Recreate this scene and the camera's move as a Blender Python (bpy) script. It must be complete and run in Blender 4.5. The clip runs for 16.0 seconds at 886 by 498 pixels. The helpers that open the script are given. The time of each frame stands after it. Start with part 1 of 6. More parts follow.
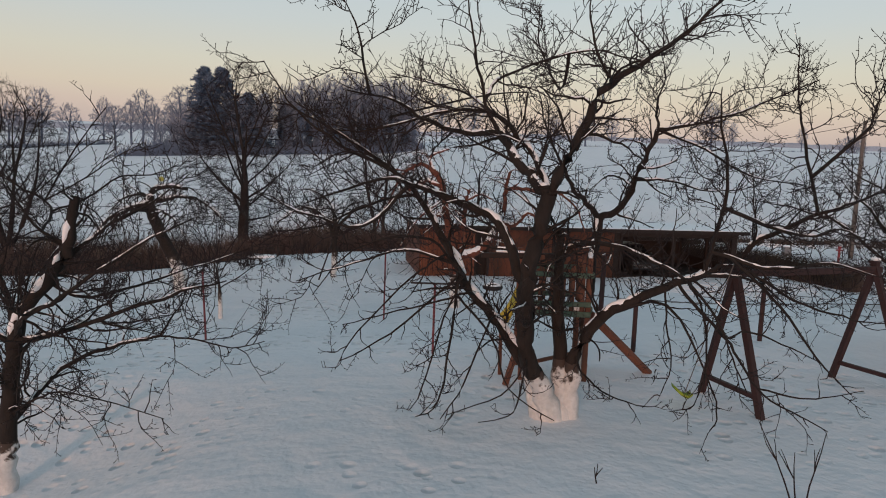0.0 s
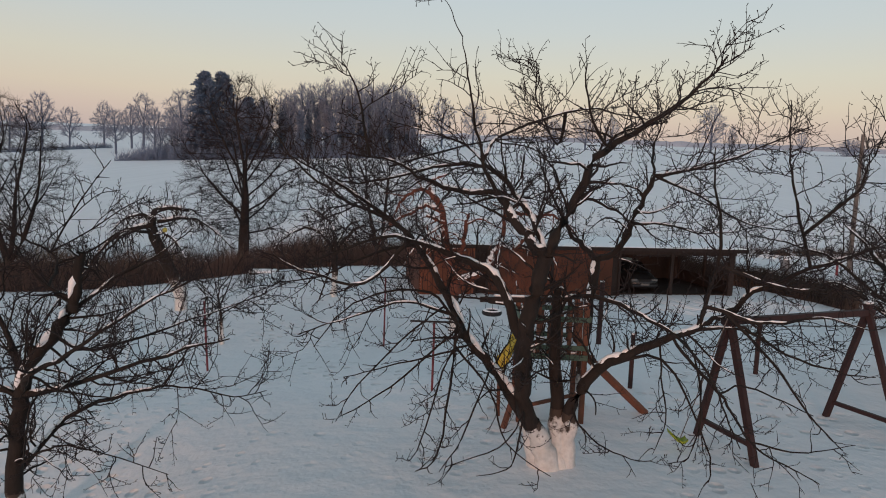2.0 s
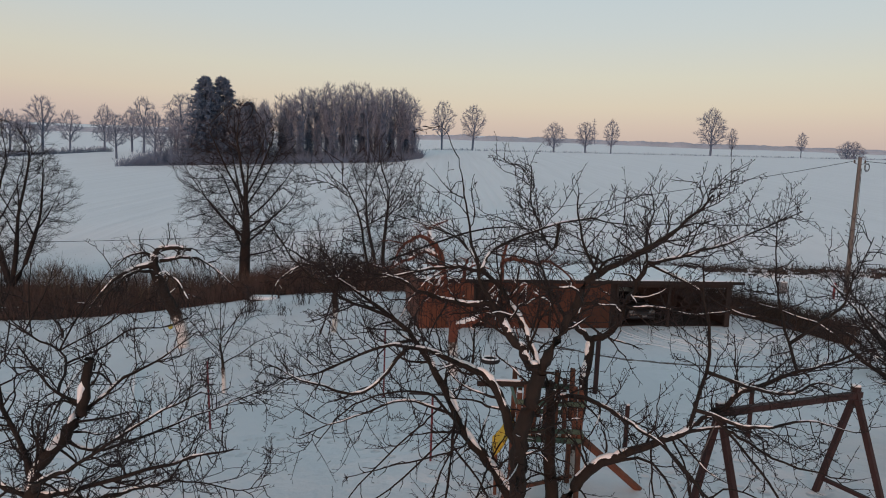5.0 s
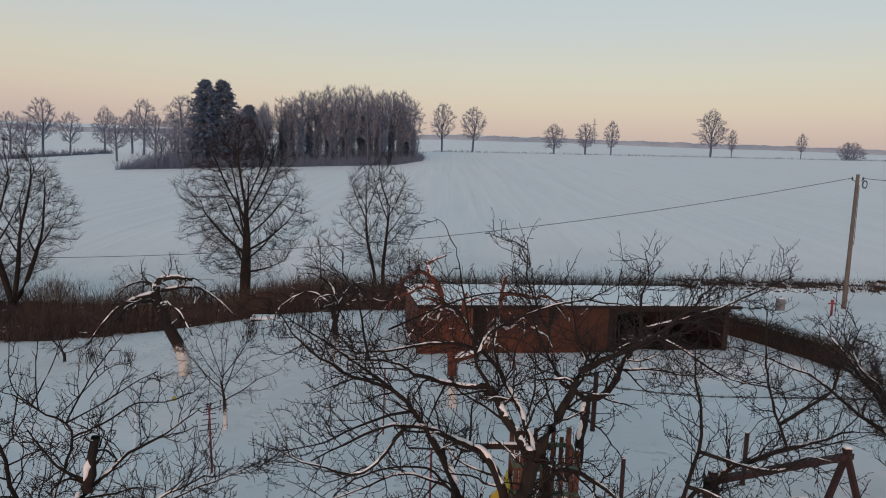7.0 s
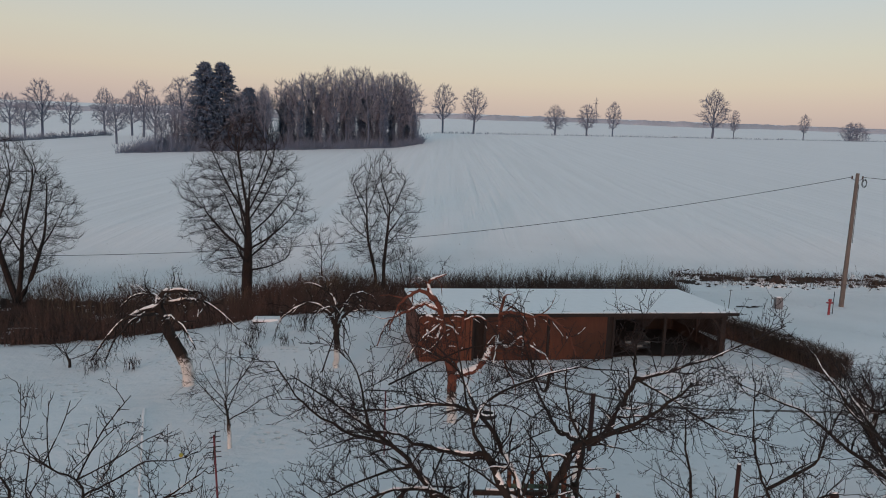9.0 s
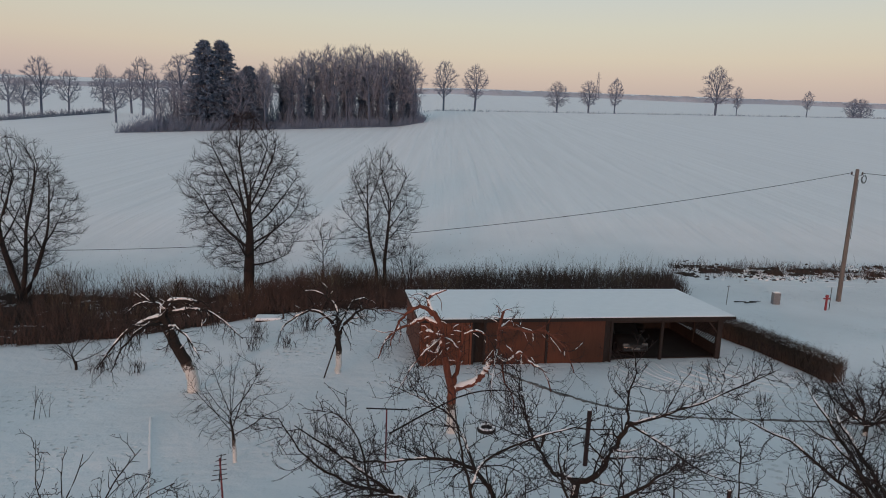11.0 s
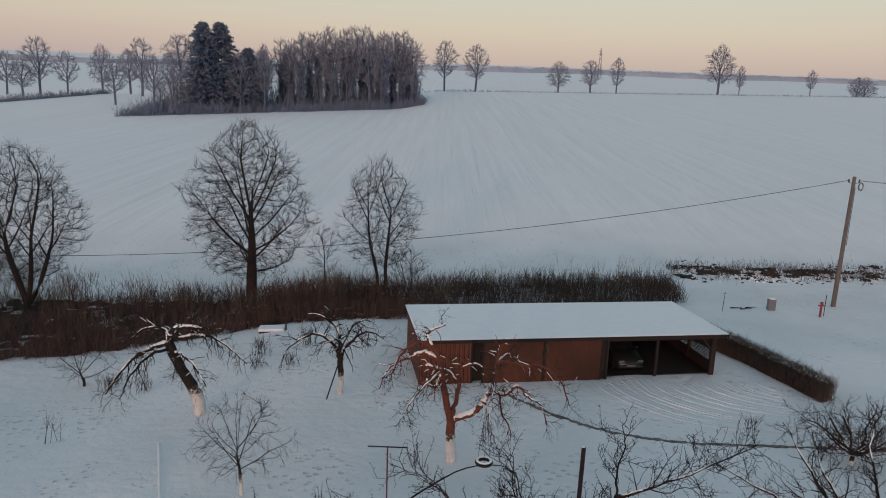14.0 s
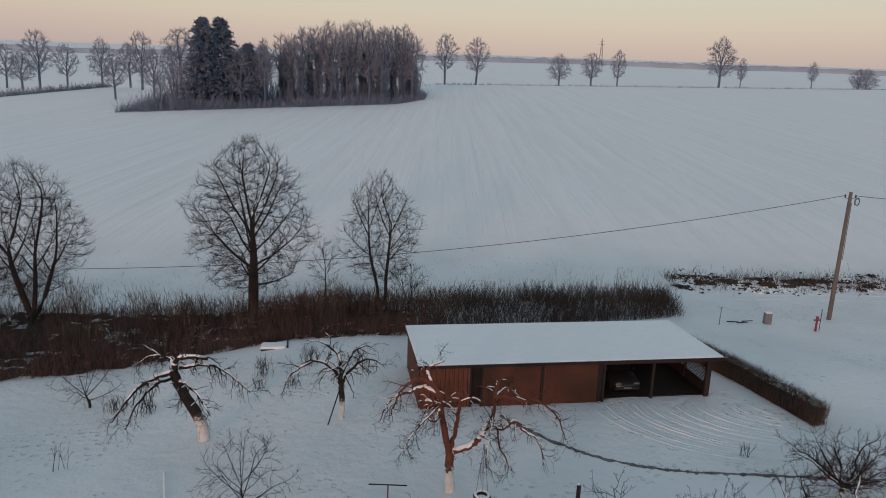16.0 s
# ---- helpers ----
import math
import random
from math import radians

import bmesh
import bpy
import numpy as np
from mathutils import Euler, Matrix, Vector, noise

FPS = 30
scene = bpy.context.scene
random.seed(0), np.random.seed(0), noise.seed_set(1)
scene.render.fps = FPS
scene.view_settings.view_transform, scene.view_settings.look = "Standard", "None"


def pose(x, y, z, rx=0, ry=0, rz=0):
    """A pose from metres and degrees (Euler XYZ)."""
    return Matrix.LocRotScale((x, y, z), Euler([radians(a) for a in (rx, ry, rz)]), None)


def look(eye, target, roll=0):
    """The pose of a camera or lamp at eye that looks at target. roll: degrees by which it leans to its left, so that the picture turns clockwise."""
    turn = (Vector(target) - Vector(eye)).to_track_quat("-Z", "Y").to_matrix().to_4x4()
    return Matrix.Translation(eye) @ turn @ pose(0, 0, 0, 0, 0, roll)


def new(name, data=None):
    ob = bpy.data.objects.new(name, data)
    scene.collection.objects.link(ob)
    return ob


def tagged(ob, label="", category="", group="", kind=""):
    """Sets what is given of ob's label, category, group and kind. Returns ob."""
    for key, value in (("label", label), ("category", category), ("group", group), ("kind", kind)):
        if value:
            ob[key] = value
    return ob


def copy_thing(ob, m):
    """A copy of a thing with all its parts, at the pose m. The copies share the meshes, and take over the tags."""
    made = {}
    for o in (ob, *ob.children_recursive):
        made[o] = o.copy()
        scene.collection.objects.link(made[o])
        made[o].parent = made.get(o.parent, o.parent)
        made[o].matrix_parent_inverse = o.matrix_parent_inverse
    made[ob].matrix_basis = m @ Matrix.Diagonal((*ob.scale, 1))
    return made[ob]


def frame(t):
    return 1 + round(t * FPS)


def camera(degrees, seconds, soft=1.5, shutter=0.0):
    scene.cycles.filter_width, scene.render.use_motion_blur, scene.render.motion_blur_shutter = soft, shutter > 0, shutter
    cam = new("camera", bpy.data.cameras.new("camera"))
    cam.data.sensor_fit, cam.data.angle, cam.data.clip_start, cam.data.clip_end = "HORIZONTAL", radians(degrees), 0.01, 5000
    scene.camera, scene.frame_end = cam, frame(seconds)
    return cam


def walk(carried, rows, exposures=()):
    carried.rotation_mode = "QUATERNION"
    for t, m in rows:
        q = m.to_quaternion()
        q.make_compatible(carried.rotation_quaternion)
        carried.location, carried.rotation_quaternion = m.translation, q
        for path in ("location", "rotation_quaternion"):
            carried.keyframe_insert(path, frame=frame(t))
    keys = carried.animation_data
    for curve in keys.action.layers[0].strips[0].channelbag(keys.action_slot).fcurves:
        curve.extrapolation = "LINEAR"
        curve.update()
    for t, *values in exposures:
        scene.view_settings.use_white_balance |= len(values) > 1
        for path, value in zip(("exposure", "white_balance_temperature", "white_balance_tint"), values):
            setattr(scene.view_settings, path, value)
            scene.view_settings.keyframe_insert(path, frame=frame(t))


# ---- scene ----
cam = camera(66.2, 16.0, soft=1.0)
PATH = [
    (0.0, pose(-0.000, -0.000, 4.000, 83.52, 0, -0.00) @ pose(0, 0, 0, 0, 0, 2.12)),
    (0.5, pose(-0.003, -0.025, 4.180, 83.57, 0, 0.00) @ pose(0, 0, 0, 0, 0, 2.12)),
    (1.0, pose(-0.007, -0.050, 4.377, 83.62, 0, 0.00) @ pose(0, 0, 0, 0, 0, 2.12)),
    (1.5, pose(-0.010, -0.075, 4.603, 83.64, 0, 0.01) @ pose(0, 0, 0, 0, 0, 2.12)),
    (2.0, pose(-0.013, -0.100, 4.850, 83.69, 0, 0.01) @ pose(0, 0, 0, 0, 0, 2.12)),
    (2.5, pose(-0.017, -0.125, 5.116, 83.68, 0, 0.01) @ pose(0, 0, 0, 0, 0, 2.12)),
    (3.0, pose(-0.020, -0.150, 5.398, 83.70, 0, 0.01) @ pose(0, 0, 0, 0, 0, 2.12)),
    (3.5, pose(-0.024, -0.175, 5.677, 83.70, 0, 0.01) @ pose(0, 0, 0, 0, 0, 2.12)),
    (4.0, pose(-0.027, -0.200, 5.979, 83.73, 0, 0.02) @ pose(0, 0, 0, 0, 0, 2.12)),
    (4.5, pose(-0.030, -0.225, 6.283, 83.72, 0, 0.02) @ pose(0, 0, 0, 0, 0, 2.12)),
    (7.0, pose(-0.047, -0.350, 7.975, 83.66, 0, 0.03) @ pose(0, 0, 0, 0, 0, 2.12)),
    (7.5, pose(-0.051, -0.375, 8.341, 83.43, 0, 0.03) @ pose(0, 0, 0, 0, 0, 2.12)),
    (8.0, pose(-0.054, -0.400, 8.735, 83.04, 0, 0.03) @ pose(0, 0, 0, 0, 0, 2.12)),
    (8.5, pose(-0.057, -0.425, 9.126, 82.50, 0, 0.03) @ pose(0, 0, 0, 0, 0, 2.12)),
    (9.0, pose(-0.061, -0.450, 9.541, 81.91, 0, 0.04) @ pose(0, 0, 0, 0, 0, 2.12)),
    (11.5, pose(-0.077, -0.576, 11.582, 79.44, 0, 0.05) @ pose(0, 0, 0, 0, 0, 2.12)),
    (12.0, pose(-0.081, -0.601, 11.992, 79.10, 0, 0.05) @ pose(0, 0, 0, 0, 0, 2.12)),
    (12.5, pose(-0.084, -0.626, 12.397, 78.80, 0, 0.05) @ pose(0, 0, 0, 0, 0, 2.12)),
    (13.0, pose(-0.088, -0.651, 12.805, 78.50, 0, 0.05) @ pose(0, 0, 0, 0, 0, 2.12)),
    (13.5, pose(-0.091, -0.676, 13.211, 78.18, 0, 0.05) @ pose(0, 0, 0, 0, 0, 2.12)),
    (14.0, pose(-0.094, -0.701, 13.639, 77.89, 0, 0.05) @ pose(0, 0, 0, 0, 0, 2.12)),
    (14.5, pose(-0.098, -0.726, 14.111, 77.59, 0, 0.06) @ pose(0, 0, 0, 0, 0, 2.12)),
    (15.0, pose(-0.101, -0.751, 14.615, 77.29, 0, 0.06) @ pose(0, 0, 0, 0, 0, 2.12)),
    (15.5, pose(-0.104, -0.776, 15.136, 77.10, 0, 0.06) @ pose(0, 0, 0, 0, 0, 2.12)),
    (16.0, pose(-0.108, -0.801, 15.669, 77.06, 0, 0.06) @ pose(0, 0, 0, 0, 0, 2.12)),
]
walk(cam, PATH, [(0.0, 0.08), (4.7, 0.08), (9.0, 0.02), (16.0, 0.0)])

# ---------------------------------------------------------------- world and sun
world = bpy.data.worlds.new("dawn_sky")
scene.world = world
world.use_nodes = True
wn, wl = world.node_tree.nodes, world.node_tree.links
wn.clear()
w_out = wn.new("ShaderNodeOutputWorld")
w_bg = wn.new("ShaderNodeBackground")
w_sky = wn.new("ShaderNodeTexSky")
w_sky.sky_type = "NISHITA"
w_sky.sun_disc = False
w_sky.sun_elevation = radians(3.0)
w_sky.sun_rotation = radians(195)
w_sky.dust_density = 2.0
w_tc = wn.new("ShaderNodeTexCoord")
w_sep = wn.new("ShaderNodeSeparateXYZ")
w_ramp = wn.new("ShaderNodeValToRGB")
wl.new(w_tc.outputs["Generated"], w_sep.inputs[0])
wl.new(w_sep.outputs["Z"], w_ramp.inputs[0])
SKY_BANDS = [(0.0, (0.36, 0.325, 0.40)), (0.03, (0.405, 0.345, 0.395)), (0.05, (0.465, 0.378, 0.39)), (0.075, (0.53, 0.418, 0.395)), (0.10, (0.57, 0.478, 0.405)), (0.14, (0.555, 0.514, 0.442)),
             (0.20, (0.488, 0.51, 0.515)), (0.28, (0.435, 0.50, 0.55)), (0.6, (0.270, 0.352, 0.405)), (1.0, (0.202, 0.272, 0.328))]
el = w_ramp.color_ramp.elements
for i, (p, c) in enumerate(SKY_BANDS):
    e = el[i] if i < 2 else el.new(p)
    e.position, e.color = p, (*c, 1)
w_mix = wn.new("ShaderNodeMix")
w_mix.data_type = "RGBA"
w_mix.inputs["Factor"].default_value = 0.06
wl.new(w_ramp.outputs[0], w_mix.inputs["A"])
wl.new(w_sky.outputs[0], w_mix.inputs["B"])
wl.new(w_mix.outputs["Result"], w_bg.inputs[0])
w_bg.inputs[1].default_value = 0.99
wl.new(w_bg.outputs[0], w_out.inputs[0])

sun = new("sun", bpy.data.lights.new("sun", "SUN"))
sun.data.energy, sun.data.angle, sun.data.color = 1.1, radians(3), (1.0, 0.55, 0.42)
sun.matrix_world = look((-30, -110, 11), (0, 0, 0))

# ---------------------------------------------------------------- materials


def material(name, colour, rough=0.8, scale=6.0, vary=0.25, second=0.8, bump=0.3, dist=0.02, metal=0.0, spread=0.0, stretch=(1, 1, 1), spec=0.3):
    """A surface with grain and stains at two scales; spread varies it from object to object."""
    m = bpy.data.materials.new(name)
    m.use_nodes = True
    nt = m.node_tree
    b = nt.nodes["Principled BSDF"]
    b.inputs["Roughness"].default_value = rough
    b.inputs["Metallic"].default_value = metal
    b.inputs["Specular IOR Level"].default_value = spec
    tc = nt.nodes.new("ShaderNodeTexCoord")
    mp = nt.nodes.new("ShaderNodeMapping")
    mp.inputs["Scale"].default_value = stretch
    nt.links.new(tc.outputs["Object"], mp.inputs[0])
    n1 = nt.nodes.new("ShaderNodeTexNoise")
    n1.inputs["Scale"].default_value, n1.inputs["Detail"].default_value = scale, 6
    n2 = nt.nodes.new("ShaderNodeTexNoise")
    n2.inputs["Scale"].default_value, n2.inputs["Detail"].default_value = second, 3
    nt.links.new(mp.outputs[0], n1.inputs[0])
    nt.links.new(tc.outputs["Object"], n2.inputs[0])
    add = nt.nodes.new("ShaderNodeMath")
    add.operation = "ADD"
    nt.links.new(n1.outputs[0], add.inputs[0])
    nt.links.new(n2.outputs[0], add.inputs[1])
    last = add
    if spread:
        oi = nt.nodes.new("ShaderNodeObjectInfo")
        ml = nt.nodes.new("ShaderNodeMath")
        ml.operation = "MULTIPLY_ADD"
        ml.inputs[1].default_value = spread
        nt.links.new(oi.outputs["Random"], ml.inputs[0])
        nt.links.new(add.outputs[0], ml.inputs[2])
        last = ml
    rp = nt.nodes.new("ShaderNodeMapRange")
    rp.inputs["From Min"].default_value, rp.inputs["From Max"].default_value = 0.6, 1.4 + spread
    rp.inputs["To Min"].default_value, rp.inputs["To Max"].default_value = 1 - vary, 1 + vary
    nt.links.new(last.outputs[0], rp.inputs[0])
    mixc = nt.nodes.new("ShaderNodeMix")
    mixc.data_type, mixc.blend_type = "RGBA", "MULTIPLY"
    mixc.inputs["Factor"].default_value = 1.0
    mixc.inputs["A"].default_value = (*colour, 1)
    nt.links.new(rp.outputs[0], mixc.inputs["B"])
    nt.links.new(mixc.outputs["Result"], b.inputs["Base Color"])
    if bump:
        bp = nt.nodes.new("ShaderNodeBump")
        bp.inputs["Strength"].default_value, bp.inputs["Distance"].default_value = bump, dist
        nt.links.new(n1.outputs[0], bp.inputs["Height"])
        nt.links.new(bp.outputs[0], b.inputs["Normal"])
    return m


def flake(m):
    """Lets bark show where the lime wash has flaked, most of all along its ragged upper end."""
    nt = m.node_tree
    b = nt.nodes["Principled BSDF"]
    tc = nt.nodes.new("ShaderNodeTexCoord")
    sep = nt.nodes.new("ShaderNodeSeparateXYZ")
    nz = nt.nodes.new("ShaderNodeTexNoise")
    nz.inputs["Scale"].default_value, nz.inputs["Detail"].default_value = 9.0, 5
    ad = nt.nodes.new("ShaderNodeMath")
    ad.operation = "MULTIPLY_ADD"
    ad.inputs[1].default_value = 0.9
    rm = nt.nodes.new("ShaderNodeMapRange")
    rm.inputs["From Min"].default_value, rm.inputs["From Max"].default_value = 1.18, 1.30
    mx = nt.nodes.new("ShaderNodeMix")
    mx.data_type = "RGBA"
    mx.inputs["B"].default_value = (0.06, 0.045, 0.038, 1)
    nt.links.new(tc.outputs["Generated"], sep.inputs[0])
    nt.links.new(tc.outputs["Object"], nz.inputs["Vector"])
    nt.links.new(nz.outputs[0], ad.inputs[0])
    nt.links.new(sep.outputs["Z"], ad.inputs[2])
    nt.links.new(ad.outputs[0], rm.inputs[0])
    nt.links.new(rm.outputs[0], mx.inputs["Factor"])
    old = b.inputs["Base Color"].links[0].from_socket
    nt.links.new(old, mx.inputs["A"])
    nt.links.new(mx.outputs["Result"], b.inputs["Base Color"])


SNOW = material("packed_snow", (0.76, 0.765, 0.785), 0.7, 3.0, 0.03, 0.15, 0.35, 0.05, spec=0.2)
SNOW_CAP = material("settled_snow", (0.88, 0.88, 0.90), 0.7, 20, 0.04, 2, 0.3, 0.01, spec=0.2)
BARK = material("apple_bark", (0.021, 0.016, 0.014), 0.9, 18, 0.4, 2, 0.6, 0.02, stretch=(1, 1, 0.3))
TWIG = material("twig_bark", (0.024, 0.017, 0.017), 0.8, 20, 0.3, 1.5, 0.0)
# Warm red of the low sun is put into this brown bark colour.
BARK_SUNLIT = material("sun_reddened_bark", (0.14, 0.050, 0.034), 0.9, 14, 0.4, 2, 0.6, 0.02, stretch=(1, 1, 0.3))
BARK_FAR = material("grey_bark", (0.028, 0.023, 0.023), 0.9, 8, 0.3, 0.6, 0.2, 0.02)
TWIG_FAR = material("grey_twigs", (0.027, 0.021, 0.023), 0.9, 8, 0.3, 0.4, 0.0)
# Blue-grey distance haze is mixed into these frosted colours, down to the needles.
HAZED_BARK = material("hazed_frosty_bark", (0.105, 0.135, 0.195), 0.9, 3, 0.25, 0.2, 0.0)
HAZED_TWIG = material("hazed_frosty_twigs", (0.25, 0.275, 0.35), 0.9, 3, 0.25, 0.1, 0.0)
HAZED_SCRUB = material("hazed_frosty_scrub", (0.185, 0.23, 0.32), 0.9, 3, 0.3, 0.15, 0.0)
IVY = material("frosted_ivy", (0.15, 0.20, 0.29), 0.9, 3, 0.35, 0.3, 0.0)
FIR = material("hazed_frosty_needles", (0.115, 0.16, 0.235), 0.9, 3, 0.35, 0.3, 0.0)
LIME = material("lime_wash", (0.58, 0.58, 0.575), 0.9, 14, 0.22, 3, 0.6, 0.02)
flake(LIME)
REED = material("dry_stems", (0.098, 0.065, 0.057), 0.9, 9, 0.45, 0.35, 0.0)
HEDGE = material("hedge_twigs", (0.095, 0.068, 0.056), 0.9, 9, 0.4, 0.5, 0.0)
GRASS = material("dry_grass", (0.16, 0.125, 0.09), 0.9, 9, 0.35, 0.5, 0.0)
WORN = material("worn_turf", (0.15, 0.135, 0.13), 0.95, 5, 0.75, 1.5, 0.6, 0.03)
SOIL = material("dark_soil", (0.06, 0.048, 0.042), 0.95, 8, 0.4, 1, 0.6, 0.03)
PLY = material("brown_panel", (0.095, 0.034, 0.020), 0.75, 10, 0.25, 0.7, 0.2, 0.01, stretch=(1, 1, 0.15), spread=0.3)
BOARD = material("red_brown_board", (0.165, 0.057, 0.034), 0.75, 12, 0.3, 1, 0.3, 0.01, stretch=(1, 1, 0.1), spread=0.5)
DARKWOOD = material("dark_stained_wood", (0.026, 0.018, 0.016), 0.75, 14, 0.35, 1, 0.3, 0.01, stretch=(1, 1, 0.2))
SWINGWOOD = material("maroon_painted_beam", (0.038, 0.019, 0.019), 0.7, 14, 0.3, 1, 0.3, 0.01, stretch=(1, 1, 0.2))
TOWERWOOD = material("orange_brown_timber", (0.125, 0.052, 0.033), 0.7, 14, 0.3, 1, 0.3, 0.01, stretch=(1, 1, 0.2))
GREENWOOD = material("green_painted_board", (0.075, 0.115, 0.085), 0.65, 14, 0.3, 1, 0.3, 0.01)
YELLOW = material("yellow_plastic", (0.55, 0.40, 0.05), 0.45, 8, 0.15, 1, 0.0)
LIMEPL = material("lime_green_plastic", (0.26, 0.34, 0.03), 0.45, 8, 0.15, 1, 0.0)
POLEWOOD = material("weathered_pole", (0.135, 0.118, 0.11), 0.85, 16, 0.35, 0.8, 0.4, 0.01, stretch=(1, 1, 0.12))
METAL_DARK = material("dark_iron", (0.03, 0.03, 0.033), 0.55, 12, 0.3, 2, 0.0, metal=0.5)
MAROON = material("maroon_steel", (0.14, 0.035, 0.045), 0.6, 20, 0.3, 2, 0.0)
RED = material("red_paint", (0.22, 0.035, 0.045), 0.5, 16, 0.3, 2, 0.0)
CONCRETE = material("pale_concrete", (0.2, 0.2, 0.21), 0.9, 12, 0.2, 2, 0.3, 0.01)
RUBBER = material("black_rubber", (0.018, 0.018, 0.02), 0.7, 30, 0.3, 4, 0.3, 0.005)
CARPAINT = material("grey_car_paint", (0.035, 0.035, 0.038), 0.3, 8, 0.08, 1, 0.0, metal=0.4, spec=0.5)
GLASS = material("dark_glass", (0.012, 0.014, 0.016), 0.08, 5, 0.05, 1, 0.0, spec=0.6)
LAMPGLASS = material("headlight_glass", (0.14, 0.14, 0.14), 0.15, 8, 0.1, 1, 0.0, spec=0.6)
PLATE = material("plate_white", (0.14, 0.14, 0.14), 0.5, 8, 0.1, 1, 0.0)
CERAMIC = material("brown_ceramic", (0.05, 0.03, 0.028), 0.3, 10, 0.2, 1, 0.0, spec=0.5)
TALLOW = material("seed_ball", (0.50, 0.42, 0.10), 0.8, 40, 0.35, 6, 0.5, 0.005)
# The far forest's colour already holds the haze that lies before it.
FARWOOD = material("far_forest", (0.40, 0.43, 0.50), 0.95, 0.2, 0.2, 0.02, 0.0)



def snow_field():
    """Snow with a wind-rippled surface, trodden pits in patches and faint plough lines on the field."""
    m = bpy.data.materials.new("snow_ground")
    m.use_nodes = True
    nt = m.node_tree
    b = nt.nodes["Principled BSDF"]
    b.inputs["Roughness"].default_value = 0.75
    b.inputs["Specular IOR Level"].default_value = 0.2

    def node(kind, **sets):
        n = nt.nodes.new(kind)
        for k, v in sets.items():
            n.inputs[k].default_value = v
        return n

    def math_node(op, a, b_, c=None):
        n = nt.nodes.new("ShaderNodeMath")
        n.operation = op
        for i, v in enumerate((a, b_, c)):
            if v is None:
                continue
            if isinstance(v, (int, float)):
                n.inputs[i].default_value = v
            else:
                nt.links.new(v, n.inputs[i])
        return n.outputs[0]

    tc = nt.nodes.new("ShaderNodeTexCoord")
    co = tc.outputs["Object"]
    big = node("ShaderNodeTexNoise", Scale=0.12, Detail=4)
    mid = node("ShaderNodeTexNoise", Scale=1.7, Detail=3)
    fine = node("ShaderNodeTexNoise", Scale=9.0, Detail=4)
    pits = node("ShaderNodeTexVoronoi", Scale=2.6)
    patch = node("ShaderNodeTexNoise", Scale=0.22, Detail=2)
    for n in (big, mid, fine, pits, patch):
        nt.links.new(co, n.inputs["Vector"])
    # plough lines run up the field, a little fanned
    turn = node("ShaderNodeMapping", Rotation=(0, 0, radians(4)), Scale=(1.0, 0.02, 0.02))
    nt.links.new(co, turn.inputs[0])
    lines = node("ShaderNodeTexNoise", Scale=0.5, Detail=8, Roughness=0.62)
    nt.links.new(turn.outputs[0], lines.inputs["Vector"])
    sep = nt.nodes.new("ShaderNodeSeparateXYZ")
    nt.links.new(co, sep.inputs[0])
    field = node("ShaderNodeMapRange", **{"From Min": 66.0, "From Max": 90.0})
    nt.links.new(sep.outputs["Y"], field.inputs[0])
    trod = node("ShaderNodeMapRange", **{"From Min": 0.47, "From Max": 0.60})
    nt.links.new(patch.outputs[0], trod.inputs[0])
    pit = node("ShaderNodeMapRange", **{"From Min": 0.05, "From Max": 0.34, "To Min": -1.0, "To Max": 0.0})
    nt.links.new(pits.outputs["Distance"], pit.inputs[0])
    near_ = math_node("SUBTRACT", 1.0, field.outputs[0])
    dents = math_node("MULTIPLY", math_node("MULTIPLY", pit.outputs[0], trod.outputs[0]), near_)
    calm = math_node("MULTIPLY_ADD", field.outputs[0], -0.10, 0.13)
    h = math_node("MULTIPLY_ADD", mid.outputs[0], calm, math_node("MULTIPLY", fine.outputs[0], math_node("MULTIPLY", near_, 0.022)))
    h = math_node("MULTIPLY_ADD", dents, 0.2, h)
    h = math_node("MULTIPLY_ADD", math_node("MULTIPLY", lines.outputs[0], field.outputs[0]), 1.3, h)
    bump = node("ShaderNodeBump", Strength=0.75, Distance=1.0)
    nt.links.new(h, bump.inputs["Height"])
    nt.links.new(bump.outputs[0], b.inputs["Normal"])
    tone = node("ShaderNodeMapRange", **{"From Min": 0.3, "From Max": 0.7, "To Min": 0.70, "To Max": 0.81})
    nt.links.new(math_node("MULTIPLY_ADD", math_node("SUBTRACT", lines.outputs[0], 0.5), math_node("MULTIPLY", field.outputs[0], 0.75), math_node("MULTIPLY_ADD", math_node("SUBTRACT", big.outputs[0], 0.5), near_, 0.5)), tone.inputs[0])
    # Field lifted by 0.13: its brighter light against the shaded garden, put into albedo.
    lit_tone = math_node("MULTIPLY_ADD", field.outputs[0], 0.13, tone.outputs[0])
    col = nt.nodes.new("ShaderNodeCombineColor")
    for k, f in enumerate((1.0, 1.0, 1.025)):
        nt.links.new(math_node("MULTIPLY", lit_tone, f), col.inputs[k])
    nt.links.new(col.outputs[0], b.inputs["Base Color"])
    return m


SNOW_GROUND = snow_field()

# ---------------------------------------------------------------- helpers for shapes


def smooth(a, b, x):
    k = np.clip((x - a) / (b - a), 0, 1)
    return k * k * (3 - 2 * k)


